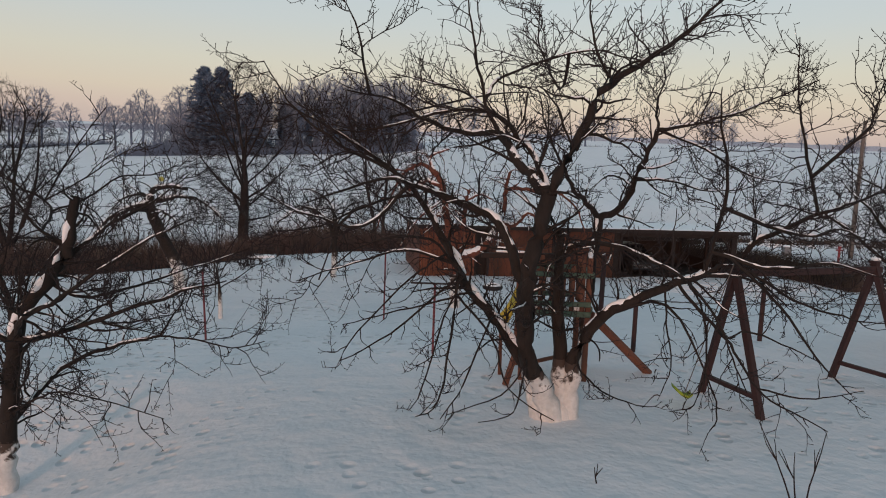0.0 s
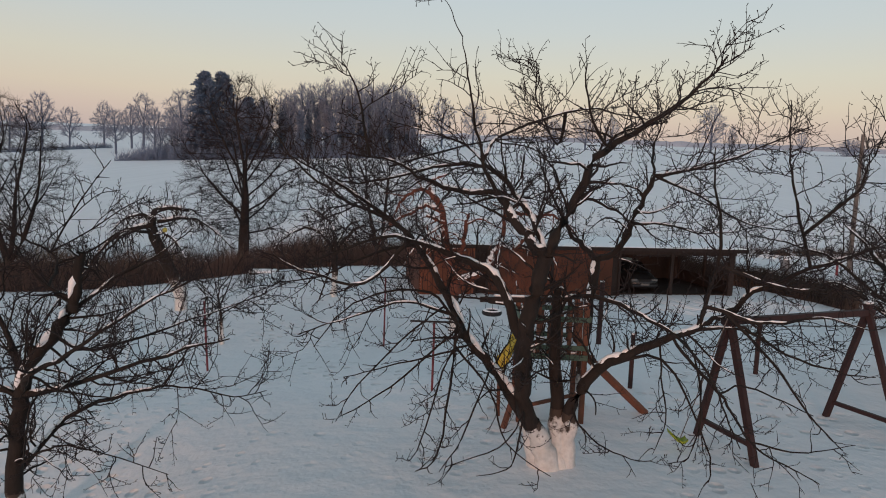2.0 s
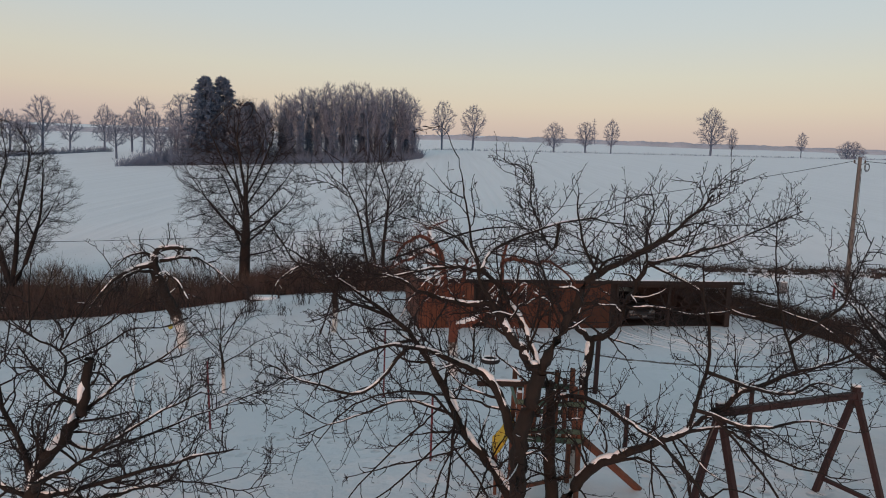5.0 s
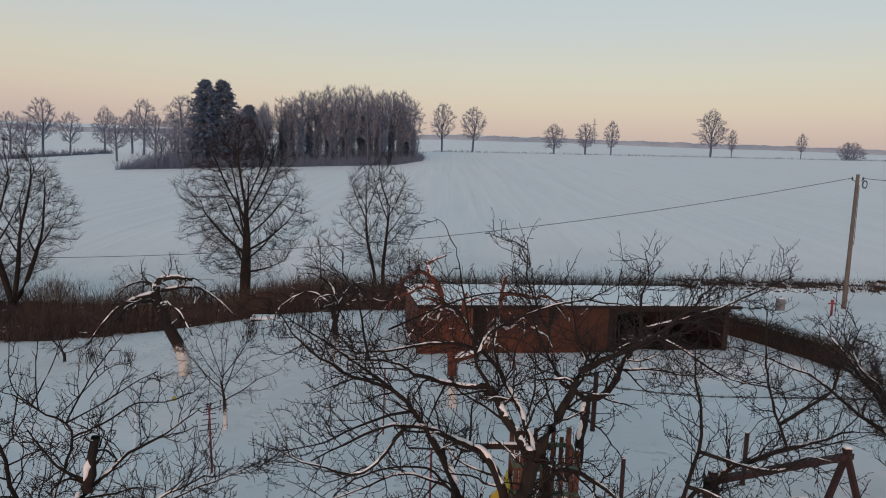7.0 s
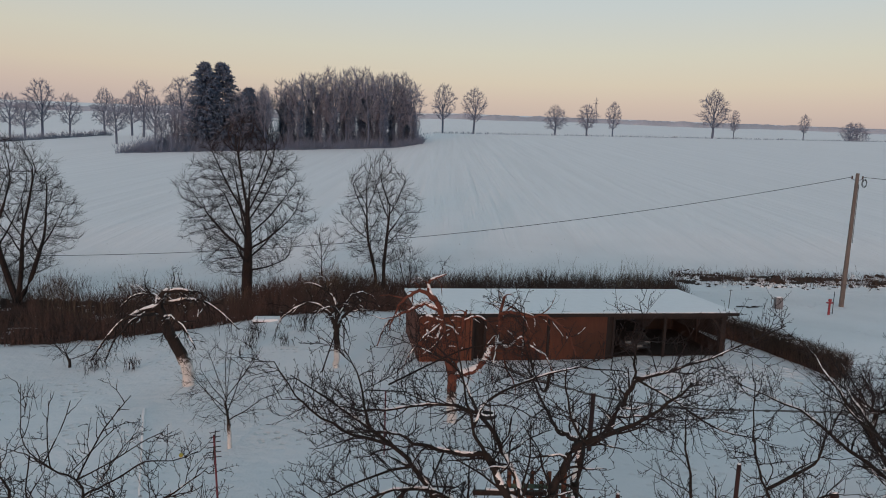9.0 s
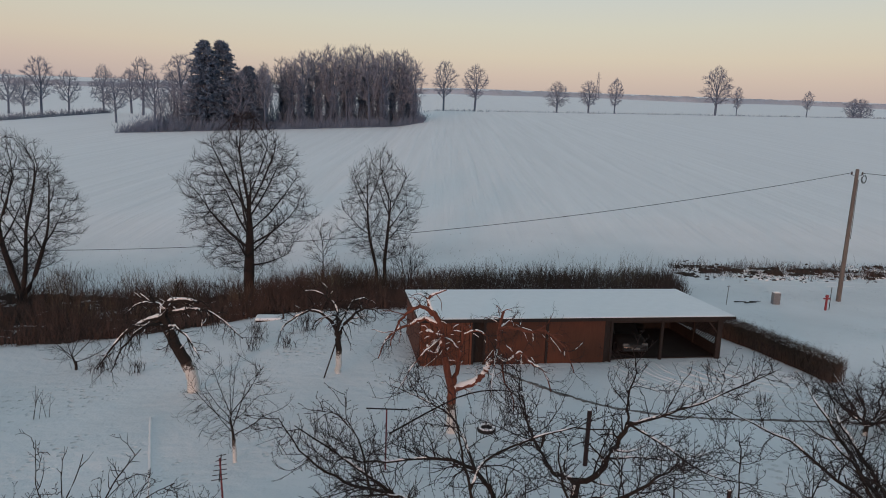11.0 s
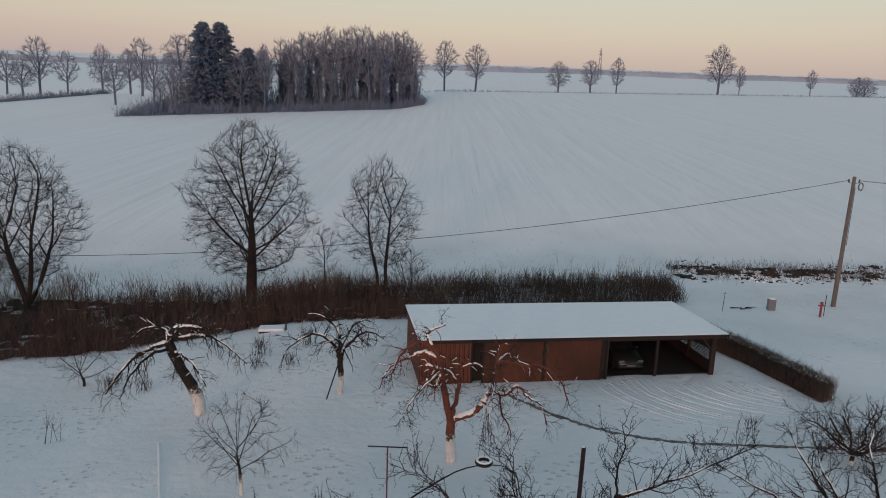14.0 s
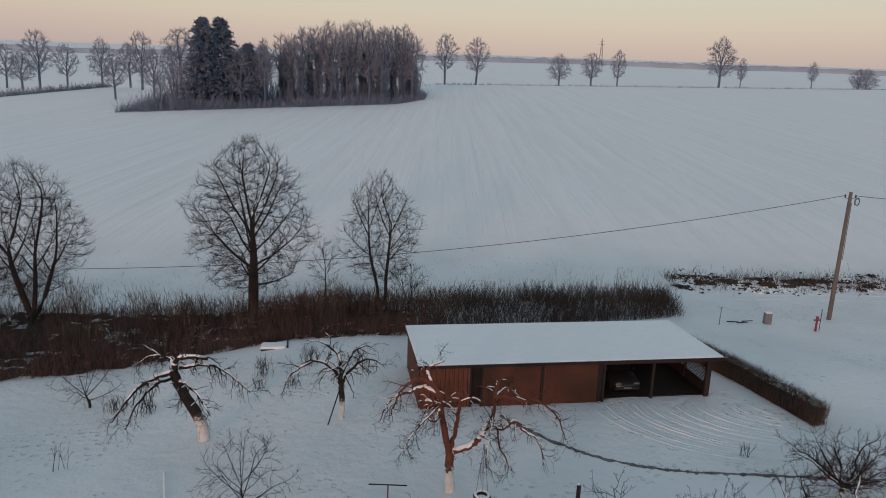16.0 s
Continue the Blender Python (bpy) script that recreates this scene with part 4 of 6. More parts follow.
limb_set(lt, [
    ("limb", 0.06, 0.010, [(-6.62, 10.30, 1.11), (-7.41, 10.40, 1.42), (-8.36, 10.52, 1.73), (-9.12, 10.63, 2.48)]),
    ("limb", 0.035, 0.008, [(-5.86, 10.51, 2.62), (-6.24, 10.31, 2.98), (-6.48, 9.92, 3.73)]),
    ("limb", 0.035, 0.008, [(-5.90, 10.51, 2.52), (-5.31, 10.87, 2.99), (-4.72, 10.98, 3.34), (-4.13, 10.98, 3.81)]),
    ("limb", 0.035, 0.008, [(-6.61, 10.28, 1.22), (-6.96, 11.34, 1.81), (-7.08, 12.28, 2.28), (-6.84, 12.99, 2.87)]),
], APPLE, o)
limb_set(lt, [
    ("droop", 0.027, 0.007, [(-6.35, 11.30, 2.95), (-6.55, 11.30, 3.19), (-7.15, 11.30, 3.53), (-7.50, 11.30, 3.76), (-7.90, 11.30, 3.87)]),
    ("droop", 0.017, 0.007, [(-7.15, 11.30, 3.53), (-7.60, 11.30, 4.00), (-7.59, 11.30, 5.13)]),
    ("droop", 0.015, 0.007, [(-7.09, 11.20, 3.58), (-7.10, 11.20, 4.29), (-7.05, 11.20, 4.86)]),
    ("droop", 0.014, 0.007, [(-7.15, 11.50, 3.69), (-6.95, 11.50, 4.37), (-6.82, 11.50, 4.77)]),
    ("droop", 0.017, 0.007, [(-6.71, 11.60, 3.36), (-6.36, 11.60, 4.06), (-6.00, 11.60, 4.56), (-5.75, 11.60, 4.87)]),
    ("droop", 0.012, 0.007, [(-6.36, 11.60, 4.06), (-6.06, 11.60, 4.22), (-5.65, 11.60, 4.36)]),
], APPLE, o)
limb_set(lt, [
    ("droop", 0.020, 0.007, [(-6.24, 11.30, 2.71), (-5.99, 11.30, 3.33), (-5.40, 11.30, 3.72), (-4.88, 11.30, 3.77), (-4.41, 11.30, 3.97)]),
    ("droop", 0.015, 0.007, [(-6.57, 11.40, 3.39), (-6.16, 11.40, 3.59), (-5.50, 11.40, 4.04), (-5.03, 11.40, 4.30)]),
    ("droop", 0.015, 0.007, [(-5.24, 10.90, 2.95), (-4.84, 10.90, 3.26), (-4.38, 10.90, 3.40), (-4.18, 10.90, 3.52)]),
    ("droop", 0.015, 0.007, [(-7.72, 11.00, 3.40), (-7.39, 11.00, 3.11), (-6.88, 11.00, 3.07), (-6.43, 11.00, 2.85)]),
], APPLE, o)
stub = soften(np.array([(-6.62, 10.30, 1.15), (-6.48, 10.36, 1.60), (-6.10, 10.40, 2.09), (-5.83, 10.46, 2.62), (-5.71, 10.51, 3.30)]) - np.array(o), 5) + np.array([-0.035, -0.05, 0.06])
for a, b in ((0, 6), (7, 11), (12, 14), (15, 18)):
    lt.add("snow", stub[a:b + 1], 0.06 * np.array([0.25] + [0.85, 1.15, 0.9, 1.1, 0.85][:b - a - 1] + [0.2]), 7)
tree("apple_tree", o, "bare apple tree with a sawn-off limb and snowy forks", lt, group="apple trees")


def round_apple(seed, place, label, height, spread, limbs, spec, trunk=0.09, bark=BARK, twig=TWIG, lime=0.7, lean=(0, 0), snow=0.02, droop=0.0, start=0.9):
    """A garden fruit tree: a short trunk, limbs that part from it, and a wide crown."""
    w = Wood(seed)
    r = w.rng
    top = np.array([lean[0], lean[1], start])
    low = top * (lime / start)
    w.add("lime", soften([(0, 0, -0.15), low * 0.5, low]), np.linspace(trunk * 1.25, trunk * 1.05, 9), 10)
    w.add("trunk", soften([low * 0.96, (low + top) / 2 + r.normal(0, 0.02, 3), top + [0, 0, 0.05]]), np.linspace(trunk * 1.05, trunk * 0.9, 9), 10)
    for k in range(limbs):
        a = 2 * math.pi * (k + r.uniform(-0.3, 0.3)) / limbs
        out = spread * r.uniform(0.75, 1.1)
        z1, z2 = start + (height - start) * r.uniform(0.3, 0.55), height * r.uniform(0.7, 1.0) - droop * r.uniform(0.5, 1)
        p = [top, top + [out * 0.3 * math.cos(a), out * 0.3 * math.sin(a), (z1 - start) * 0.58], (top[0] + out * 0.65 * math.cos(a + 0.15), top[1] + out * 0.65 * math.sin(a + 0.15), (z1 + z2) / 2 + 0.3 * droop), (top[0] + out * math.cos(a), top[1] + out * math.sin(a), z2)]
        p = soften(p)
        p[1:-1] += r.normal(0, trunk * 0.25, (len(p) - 2, 3))
        w.root = "limb%02d" % k
        w.grow(p, trunk * r.uniform(0.5, 0.75), 0.010, 0, spec, w.root, snow)
    return tree("apple_tree", place, label, w, bark, twig, "apple trees")


TWIG_RED = material("reddish_twigs", (0.055, 0.031, 0.029), 0.85, 20, 0.3, 1.5, 0.0)
MAT = material("matted_grass", (0.044, 0.034, 0.031), 0.95, 7, 0.6, 0.6, 1.0, 0.12)
BRAMBLE = material("bramble_stems", (0.062, 0.045, 0.039), 0.9, 9, 0.5, 0.4, 0.0)
ORCHARD = dict(thick=0.02, snowy=0.97, heap=1.08, levels=[
    dict(per_m=5.5, **{"from": 0.15}, angle=55, thin=0.55, rmax=0.034, rmin=0.013, length=(0.7, 1.6), n=8, wander=0.22, rise=-0.09, mood=0.12, taper=0.3),
    dict(per_m=5.5, **{"from": 0.12}, angle=52, thin=0.55, rmax=0.015, rmin=0.008, length=(0.3, 1.0), n=6, wander=0.22, rise=-0.08, mood=0.12),
    dict(per_m=5.0, **{"from": 0.1}, angle=50, thin=0.7, rmax=0.009, rmin=0.006, length=(0.12, 0.45), n=4, wander=0.15, rise=0.0, mood=0.1)])

# the sun-reddened, snow-laden tree before the shed
o = (0.52, 25.5, -1.11)
w3 = Wood(21)
SNOWY = dict(ORCHARD, heap=0.95, steep=0.84, gap=0.03, levels=[dict(ORCHARD["levels"][0], per_m=4.6, rmax=0.026, length=(0.4, 1.3)), dict(ORCHARD["levels"][1], per_m=6.0, rmax=0.012), ORCHARD["levels"][2]])
limb_set(w3, [
    ("lime", 0.23, 0.19, [(0.52, 25.5, -1.3), (0.50, 25.5, -0.4), (0.47, 25.5, 0.3)]),
    ("trunk", 0.19, 0.18, [(0.47, 25.5, 0.22), (0.46, 25.5, 0.5), (0.46, 25.5, 0.9)]),
    ("limb", 0.15, 0.10, [(0.46, 25.5, 0.75), (0.18, 25.5, 1.84), (0.02, 25.45, 2.82), (-0.14, 25.4, 3.56), (-0.39, 25.4, 3.98)]),
    ("limb", 0.13, 0.10, [(0.50, 25.5, 0.72), (1.22, 25.5, 1.02), (1.62, 25.45, 1.34), (1.92, 25.4, 1.91), (2.15, 25.4, 2.26)]),
    ("limb", 0.10, 0.06, [(0.52, 25.6, 0.85), (0.68, 25.7, 1.6), (0.74, 25.75, 2.36), (0.85, 25.8, 3.1), (0.95, 25.8, 3.4)]),
    ("limb", 0.085, 0.02, [(-0.29, 25.4, 3.84), (-0.81, 25.2, 4.26), (-1.26, 25.0, 4.1), (-1.62, 24.9, 3.79), (-1.84, 24.8, 3.3), (-2.1, 24.7, 2.6)]),
    ("limb", 0.085, 0.02, [(-0.14, 25.4, 3.43), (-0.7, 25.6, 3.63), (-1.29, 25.8, 3.31), (-1.88, 26.0, 3.0), (-2.29, 26.1, 2.54), (-2.6, 26.2, 1.7)]),
], SNOWY, o, 0.016)
limb_set(w3, [
    ("limb", 0.07, 0.05, [(0.0, 25.4, 2.95), (-0.36, 25.2, 3.16), (-0.68, 25.05, 3.28)]),
    ("limb", 0.055, 0.03, [(0.0, 25.4, 2.75), (-0.19, 25.15, 2.4), (-0.48, 25.0, 2.5), (-0.62, 24.95, 2.9)]),
    ("limb", 0.075, 0.03, [(-0.36, 25.4, 3.9), (-0.61, 25.45, 4.41), (-0.4, 25.5, 4.65), (0.1, 25.6, 4.85)]),
    ("limb", 0.05, 0.03, [(0.80, 25.75, 2.9), (1.3, 25.7, 3.2), (1.75, 25.6, 3.05)]),
    ("limb", 0.09, 0.05, [(2.14, 25.4, 2.16), (2.25, 25.4, 2.91), (2.26, 25.45, 3.53), (2.40, 25.5, 4.09)]),
    ("limb", 0.075, 0.02, [(2.24, 25.4, 3.4), (2.84, 25.3, 3.5), (3.42, 25.2, 3.38), (3.88, 25.1, 3.47), (4.4, 25.0, 3.25), (4.9, 24.9, 2.7), (5.2, 24.8, 1.9)]),
    ("limb", 0.085, 0.02, [(2.14, 25.4, 2.22), (2.64, 25.1, 2.13), (3.05, 24.9, 2.6), (3.49, 24.7, 2.27), (3.98, 24.6, 1.99), (4.31, 24.5, 1.2)]),
    ("limb", 0.05, 0.015, [(2.43, 25.25, 2.1), (2.51, 25.0, 1.43), (2.88, 24.8, 0.81), (2.9, 24.7, 0.3)]),
], SNOWY, o, 0.016)
limb_set(w3, [
    ("limb", 0.045, 0.012, [(2.2, 25.3, 2.5), (2.1, 24.6, 2.4), (1.95, 23.9, 2.0), (1.9, 23.4, 1.3)]),
    ("limb", 0.045, 0.012, [(-0.05, 25.4, 2.9), (-0.6, 24.7, 2.6), (-1.2, 24.4, 1.9), (-1.6, 24.3, 1.2)]),
    ("limb", 0.045, 0.012, [(0.74, 25.75, 2.3), (0.2, 26.4, 2.6), (-0.4, 26.9, 2.2), (-0.8, 27.1, 1.5)]),
    ("limb", 0.045, 0.012, [(2.26, 25.45, 3.3), (2.7, 26.1, 3.5), (3.3, 26.7, 3.0), (3.7, 27.0, 2.2)]),
], SNOWY, o, 0.016)
tree("apple_tree", o, "old reddish apple tree laden with snow before the shed", w3, BARK_SUNLIT, TWIG, "apple trees")
ty = thing("tyre_swing", (1.78, 23.4, 0.07), "black car tyre hung on a cord as a swing", "tyre")
bm = bmesh.new()
ring = []
for k in range(24):
    a = 2 * math.pi * k / 24
    ring.append([bm.verts.new(((0.27 + 0.09 * math.cos(b)) * math.cos(a), (0.27 + 0.09 * math.cos(b)) * math.sin(a), 0.09 * math.sin(b))) for b in [2 * math.pi * j / 8 for j in range(8)]])
for k in range(24):
    r, s = ring[k], ring[(k + 1) % 24]
    for j in range(8):
        bm.faces.new((r[j], s[j], s[(j + 1) % 8], r[(j + 1) % 8]))
bmesh.ops.recalc_face_normals(bm, faces=bm.faces)
part("tyre", bm, RUBBER, ty, flat=False)
for a in (0.5, 2.6, 4.7):
    part("cord", bm_rod((0.27 * math.cos(a), 0.27 * math.sin(a), 0.08), (0, 0.25, 2.15), 0.008, None, 4), METAL_DARK, ty)
bm = bmesh.new()
ring = []
for k in range(20):
    a = 2 * math.pi * k / 20
    ring.append([bm.verts.new(((0.27 + 0.055 * math.cos(b)) * math.cos(a), (0.27 + 0.055 * math.cos(b)) * math.sin(a), 0.075 + 0.035 * math.sin(b))) for b in [2 * math.pi * j / 6 for j in range(6)]])
for k in range(20):
    for j in range(6):
        bm.faces.new((ring[k][j], ring[(k + 1) % 20][j], ring[(k + 1) % 20][(j + 1) % 6], ring[k][(j + 1) % 6]))
bmesh.ops.recalc_face_normals(bm, faces=bm.faces)
part("snow_cap", bm, SNOW_CAP, ty, "snow on the tyre")

# leaning old tree by the brush
o = (-11.9, 30.3, -1.75)
w4 = Wood(22)
limb_set(w4, [
    ("lime", 0.30, 0.27, [(-11.75, 30.3, -1.9), (-11.85, 30.2, -0.9), (-12.05, 30.0, -0.1)]),
    ("trunk", 0.27, 0.22, [(-12.03, 30.0, -0.15), (-12.55, 29.7, 1.1), (-12.88, 29.6, 2.1)]),
    ("limb", 0.19, 0.07, [(-12.85, 29.6, 1.95), (-12.8, 29.6, 2.5), (-12.3, 29.6, 2.9), (-11.2, 29.6, 2.85)]),
    ("limb", 0.13, 0.025, [(-12.71, 29.5, 2.2), (-13.65, 29.2, 1.9), (-14.63, 29.0, 1.2), (-15.69, 28.9, -0.3)]),
    ("limb", 0.09, 0.02, [(-12.6, 29.7, 2.3), (-11.4, 29.7, 2.5), (-10.39, 29.7, 2.2), (-9.2, 29.6, 1.2)]),
    ("limb", 0.08, 0.02, [(-12.85, 29.6, 1.8), (-13.3, 28.6, 1.9), (-13.9, 27.8, 1.2), (-14.3, 27.4, 0.2)]),
], dict(ORCHARD, heap=0.8, gap=0.05), o, 0.014)
limb_set(w4, [
    ("limb", 0.08, 0.02, [(-12.7, 29.6, 1.6), (-12.0, 28.8, 1.9), (-11.2, 28.3, 1.5), (-10.6, 28.0, 0.7)]),
    ("limb", 0.08, 0.02, [(-12.9, 29.6, 2.1), (-13.4, 30.4, 2.5), (-14.6, 31.0, 2.3), (-15.5, 31.3, 1.6)]),
], dict(ORCHARD, heap=0.8, gap=0.05), o, 0.014)
tree("apple_tree", o, "leaning old apple tree with a limewashed trunk and snowy limbs", w4, BARK, TWIG, "apple trees")
# the one beyond it
o = (-5.2, 31.9, -1.18)
w5 = Wood(23)
limb_set(w5, [
    ("lime", 0.16, 0.15, [(-5.15, 31.9, -1.3), (-5.12, 31.9, -0.6), (-5.1, 31.9, 0.1)]),
    ("trunk", 0.15, 0.13, [(-5.1, 31.9, 0.05), (-5.15, 31.9, 0.6), (-5.2, 31.9, 1.0)]),
    ("limb", 0.10, 0.015, [(-5.2, 31.9, 0.9), (-5.6, 31.8, 1.7), (-6.5, 31.6, 2.1), (-7.6, 31.4, 1.5), (-8.0, 31.3, 0.6)]),
    ("limb", 0.10, 0.015, [(-5.15, 31.9, 0.8), (-4.67, 31.8, 1.6), (-3.8, 31.7, 2.3), (-2.9, 31.6, 2.0)]),
    ("limb", 0.08, 0.015, [(-5.2, 31.9, 1.0), (-5.3, 32.1, 2.2), (-6.2, 32.3, 2.9), (-7.0, 32.4, 2.9)]),
    ("limb", 0.07, 0.015, [(-5.2, 31.9, 1.0), (-5.0, 31.2, 1.9), (-5.5, 30.4, 2.2), (-6.0, 30.0, 1.6)]),
], dict(ORCHARD, heap=0.75, gap=0.05), o, 0.014)
limb_set(w5, [
    ("limb", 0.07, 0.015, [(-5.2, 31.9, 1.0), (-4.8, 32.6, 2.0), (-4.2, 33.2, 2.4), (-3.8, 33.6, 2.2)]),
], dict(ORCHARD, heap=0.75, gap=0.05), o, 0.014)
tree("apple_tree", o, "gnarled bare apple tree with a limewashed trunk propped by a stake", w5, BARK, TWIG, "apple trees")
st = thing("prop_stake", at(-5.75, 31.2), "thin slanting wooden prop against the apple tree", "stake")
part("stake", bm_rod((0, 0, -0.1), (0.5, 0.55, 1.6), 0.035, None, 6), DARKWOOD, st)

w6 = Wood(31)
w6.add("lime", soften([(0, 0, -0.15), (0.0, 0, 0.4), (-0.03, 0, 0.9)]), np.linspace(0.085, 0.065, 9), 10)
YOUNG_AT = at(-7.45, 22.6)
round_apple(33, at(12.4, 15.6), "spreading bare apple tree with snowy branches beside the swing", 4.9, 4.5, 12, APPLE, 0.13, lime=0.6, start=1.0)
round_apple(34, at(17.3, 25.4), "low bushy bare fruit tree with reddish twigs beside the yard", 2.2, 2.4, 10, APPLE, 0.09, BARK, TWIG_RED, lime=0.2, start=0.4)

# ---------------------------------------------------------------- tall bare trees


def egg(rng, count, low, top, widest, wide, deep=0.9, power=0.42):
    """Random points in an egg-shaped crown, more of them towards its outside."""
    out = []
    while len(out) < count:
        z = rng.uniform(low, top)
        f = (z - low) / (widest - low) if z < widest else (top - z) / (top - widest)
        reach = wide * math.sin(math.pi / 2 * min(1.0, max(f, 0.0))) ** (0.62 if z > widest else 0.55)
        a, k = rng.uniform(0, 2 * math.pi), rng.random() ** power
        reach *= 1 + 0.10 * math.sin(3 * a + z) + 0.07 * math.sin(5 * a - 1.7 * z)
        out.append((reach * k * math.cos(a), reach * k * deep * math.sin(a), z))
    return np.array(out)


def fill_crown(w, trunks, goals, step, kill, tip, power, twigs, twig_len, twig_r, rise=0.12, sides=5, up=0.9, kind="trunk"):
    """Grows branches from the trunks' lines towards the goals until the crown is full; radii add up from the tips."""
    rng = w.rng
    pos, par = [], []
    for line in trunks:
        p = np.array(line, float)
        seg = np.linalg.norm(np.diff(p, axis=0), axis=1)
        cum = np.r_[0, np.cumsum(seg)]
        root = -1
        for q in np.arange(0, cum[-1], step):
            c = np.array([np.interp(q, cum, p[:, k]) for k in range(3)])
            if root < 0 and pos:
                root = int(np.argmin([np.linalg.norm(o_ - c) for o_ in pos]))
                continue
            pos.append(c)
            par.append(root)
            root = len(pos) - 1
    pos = [np.array(p) for p in pos]
    goals = np.array(goals)
    near = np.full(len(goals), 1e9)
    who = np.zeros(len(goals), int)

    def meet(start):
        new_pos = np.array(pos[start:])
        d = np.linalg.norm(goals[:, None] - new_pos[None], axis=2)
        k = d.argmin(1)
        m = d[np.arange(len(goals)), k]
        closer = m < near
        near[closer] = m[closer]
        who[closer] = k[closer] + start

    meet(0)
    grown = {}
    for _ in range(140):
        keep = near > kill
        goals, near, who = goals[keep], near[keep], who[keep]
        if not len(goals):
            break
        way = {}
        for g, n in zip(goals, who):
            v = g - pos[n]
            way.setdefault(n, []).append(v / (np.linalg.norm(v) + 1e-9))
        start = len(pos)
        for n, vs in way.items():
            if grown.get(n, 0) > 2:
                continue
            d = np.mean(vs, axis=0) + rng.normal(0, 0.10, 3) + np.array([0, 0, rise])
            if par[n] >= 0:
                back = pos[n] - pos[par[n]]
                d = d + 0.45 * back / (np.linalg.norm(back) + 1e-9)
            grown[n] = grown.get(n, 0) + 1
            pos.append(pos[n] + step * d / (np.linalg.norm(d) + 1e-9))
            par.append(n)
        if len(pos) == start:
            break
        meet(start)
    n = len(pos)
    P = np.array(pos)
    kids = [[] for _ in range(n)]
    for i in range(n):
        if par[i] >= 0:
            kids[par[i]].append(i)
    area = np.zeros(n)
    for i in range(n - 1, -1, -1):
        area[i] = max(area[i], tip ** power) if not kids[i] else area[i]
        if par[i] >= 0:
            area[par[i]] += area[i]
    R = area ** (1 / power)
    S = P.copy()
    for i in range(n):
        if par[i] >= 0 and kids[i]:
            best = max(kids[i], key=lambda c: R[c])
            S[i] = 0.5 * P[i] + 0.25 * P[par[i]] + 0.25 * P[best]
    heads = [0] + [c for i in range(n) for c in kids[i] if c != max(kids[i], key=lambda q: R[q])]
    for h in heads:
        chain = [h] if par[h] < 0 else [par[h], h]
        while kids[chain[-1]]:
            chain.append(max(kids[chain[-1]], key=lambda q: R[q]))
        pts, rad = S[chain], R[chain].copy()
        if par[h] >= 0:
            rad[0] = rad[1]
        m = 3 if len(chain) <= 4 else 6 if len(chain) <= 9 else 14
        f, g = np.linspace(0, 1, len(chain)), np.linspace(0, 1, m)
        pts = np.stack([np.interp(g, f, pts[:, k]) for k in range(3)], 1)
        rad = np.interp(g, f, rad)
        w.add(kind if rad[0] > 0.05 else "twig", pts, rad, 8 if rad[0] > 0.1 else sides if rad[0] > 0.02 else 3)
    for i in range(n):
        if R[i] < tip * 3.2 and par[i] >= 0:
            t = S[i] - S[par[i]]
            t = t / (np.linalg.norm(t) + 1e-9)
            for _ in range(rng.poisson(twigs * (1.6 if not kids[i] else 1.0))):
                d = w.aside(t, radians(rng.uniform(12, 48)), up)
                w.add("twig", w.twist(S[i], d, rng.uniform(*twig_len), 3, 0.12, 0.06), np.array([twig_r, twig_r * 0.8, twig_r * 0.4]), 3)
    return w


def scaffold(rng, lead, count, low, high, h, widest, wide, reach=0.62, flat=20, steep=68):
    """Strong limbs that leave a leader between two heights, flat and long below, steep above."""
    lead = np.array(lead, float)
    zs = lead[:, 2]
    out = [lead.tolist()]
    for k in range(count):
        f = (k + rng.uniform(0.2, 0.8)) / count
        z = low + (high - low) * f
        p = np.array([np.interp(z, zs, lead[:, 0]), np.interp(z, zs, lead[:, 1]), z])
        a, el = 2.4 * k + rng.normal(0, 0.25), radians(flat + (steep - flat) * f + rng.normal(0, 5))
        span = wide / max(math.cos(el), 0.35) * reach if el < 1.0 else (h - z) * reach
        way = np.array([math.cos(a) * math.cos(el), 0.9 * math.sin(a) * math.cos(el), math.sin(el)])
        bend = np.array([0, 0, 0.12 * span])
        out.append([p.tolist(), (p + way * span * 0.5).tolist(), (p + way * span + bend).tolist()])
    return out


def broad_tree(seed, place, label, h, low, widest, wide, goals, leads, count=0, first=2.0, last=7.0, power=1.75, twigs=2.4, deep=0.9, tip=0.0095, twig_r=0.0092):
    """A tall bare tree by the brush with a full crown of fine twigs."""
    w = Wood(seed)
    lines = []
    for lead in leads:
        lines += scaffold(w.rng, lead, count, first, last, h, widest, wide / len(leads) ** 0.5)
    fill_crown(w, lines, egg(w.rng, goals, low, h, widest, wide, deep), 0.24, 0.38, tip, power, twigs, (0.3, 0.9), twig_r, rise=0.2)
    return tree("bare_tree", place, label, w, BARK_FAR, TWIG_FAR, "trees by the brush")


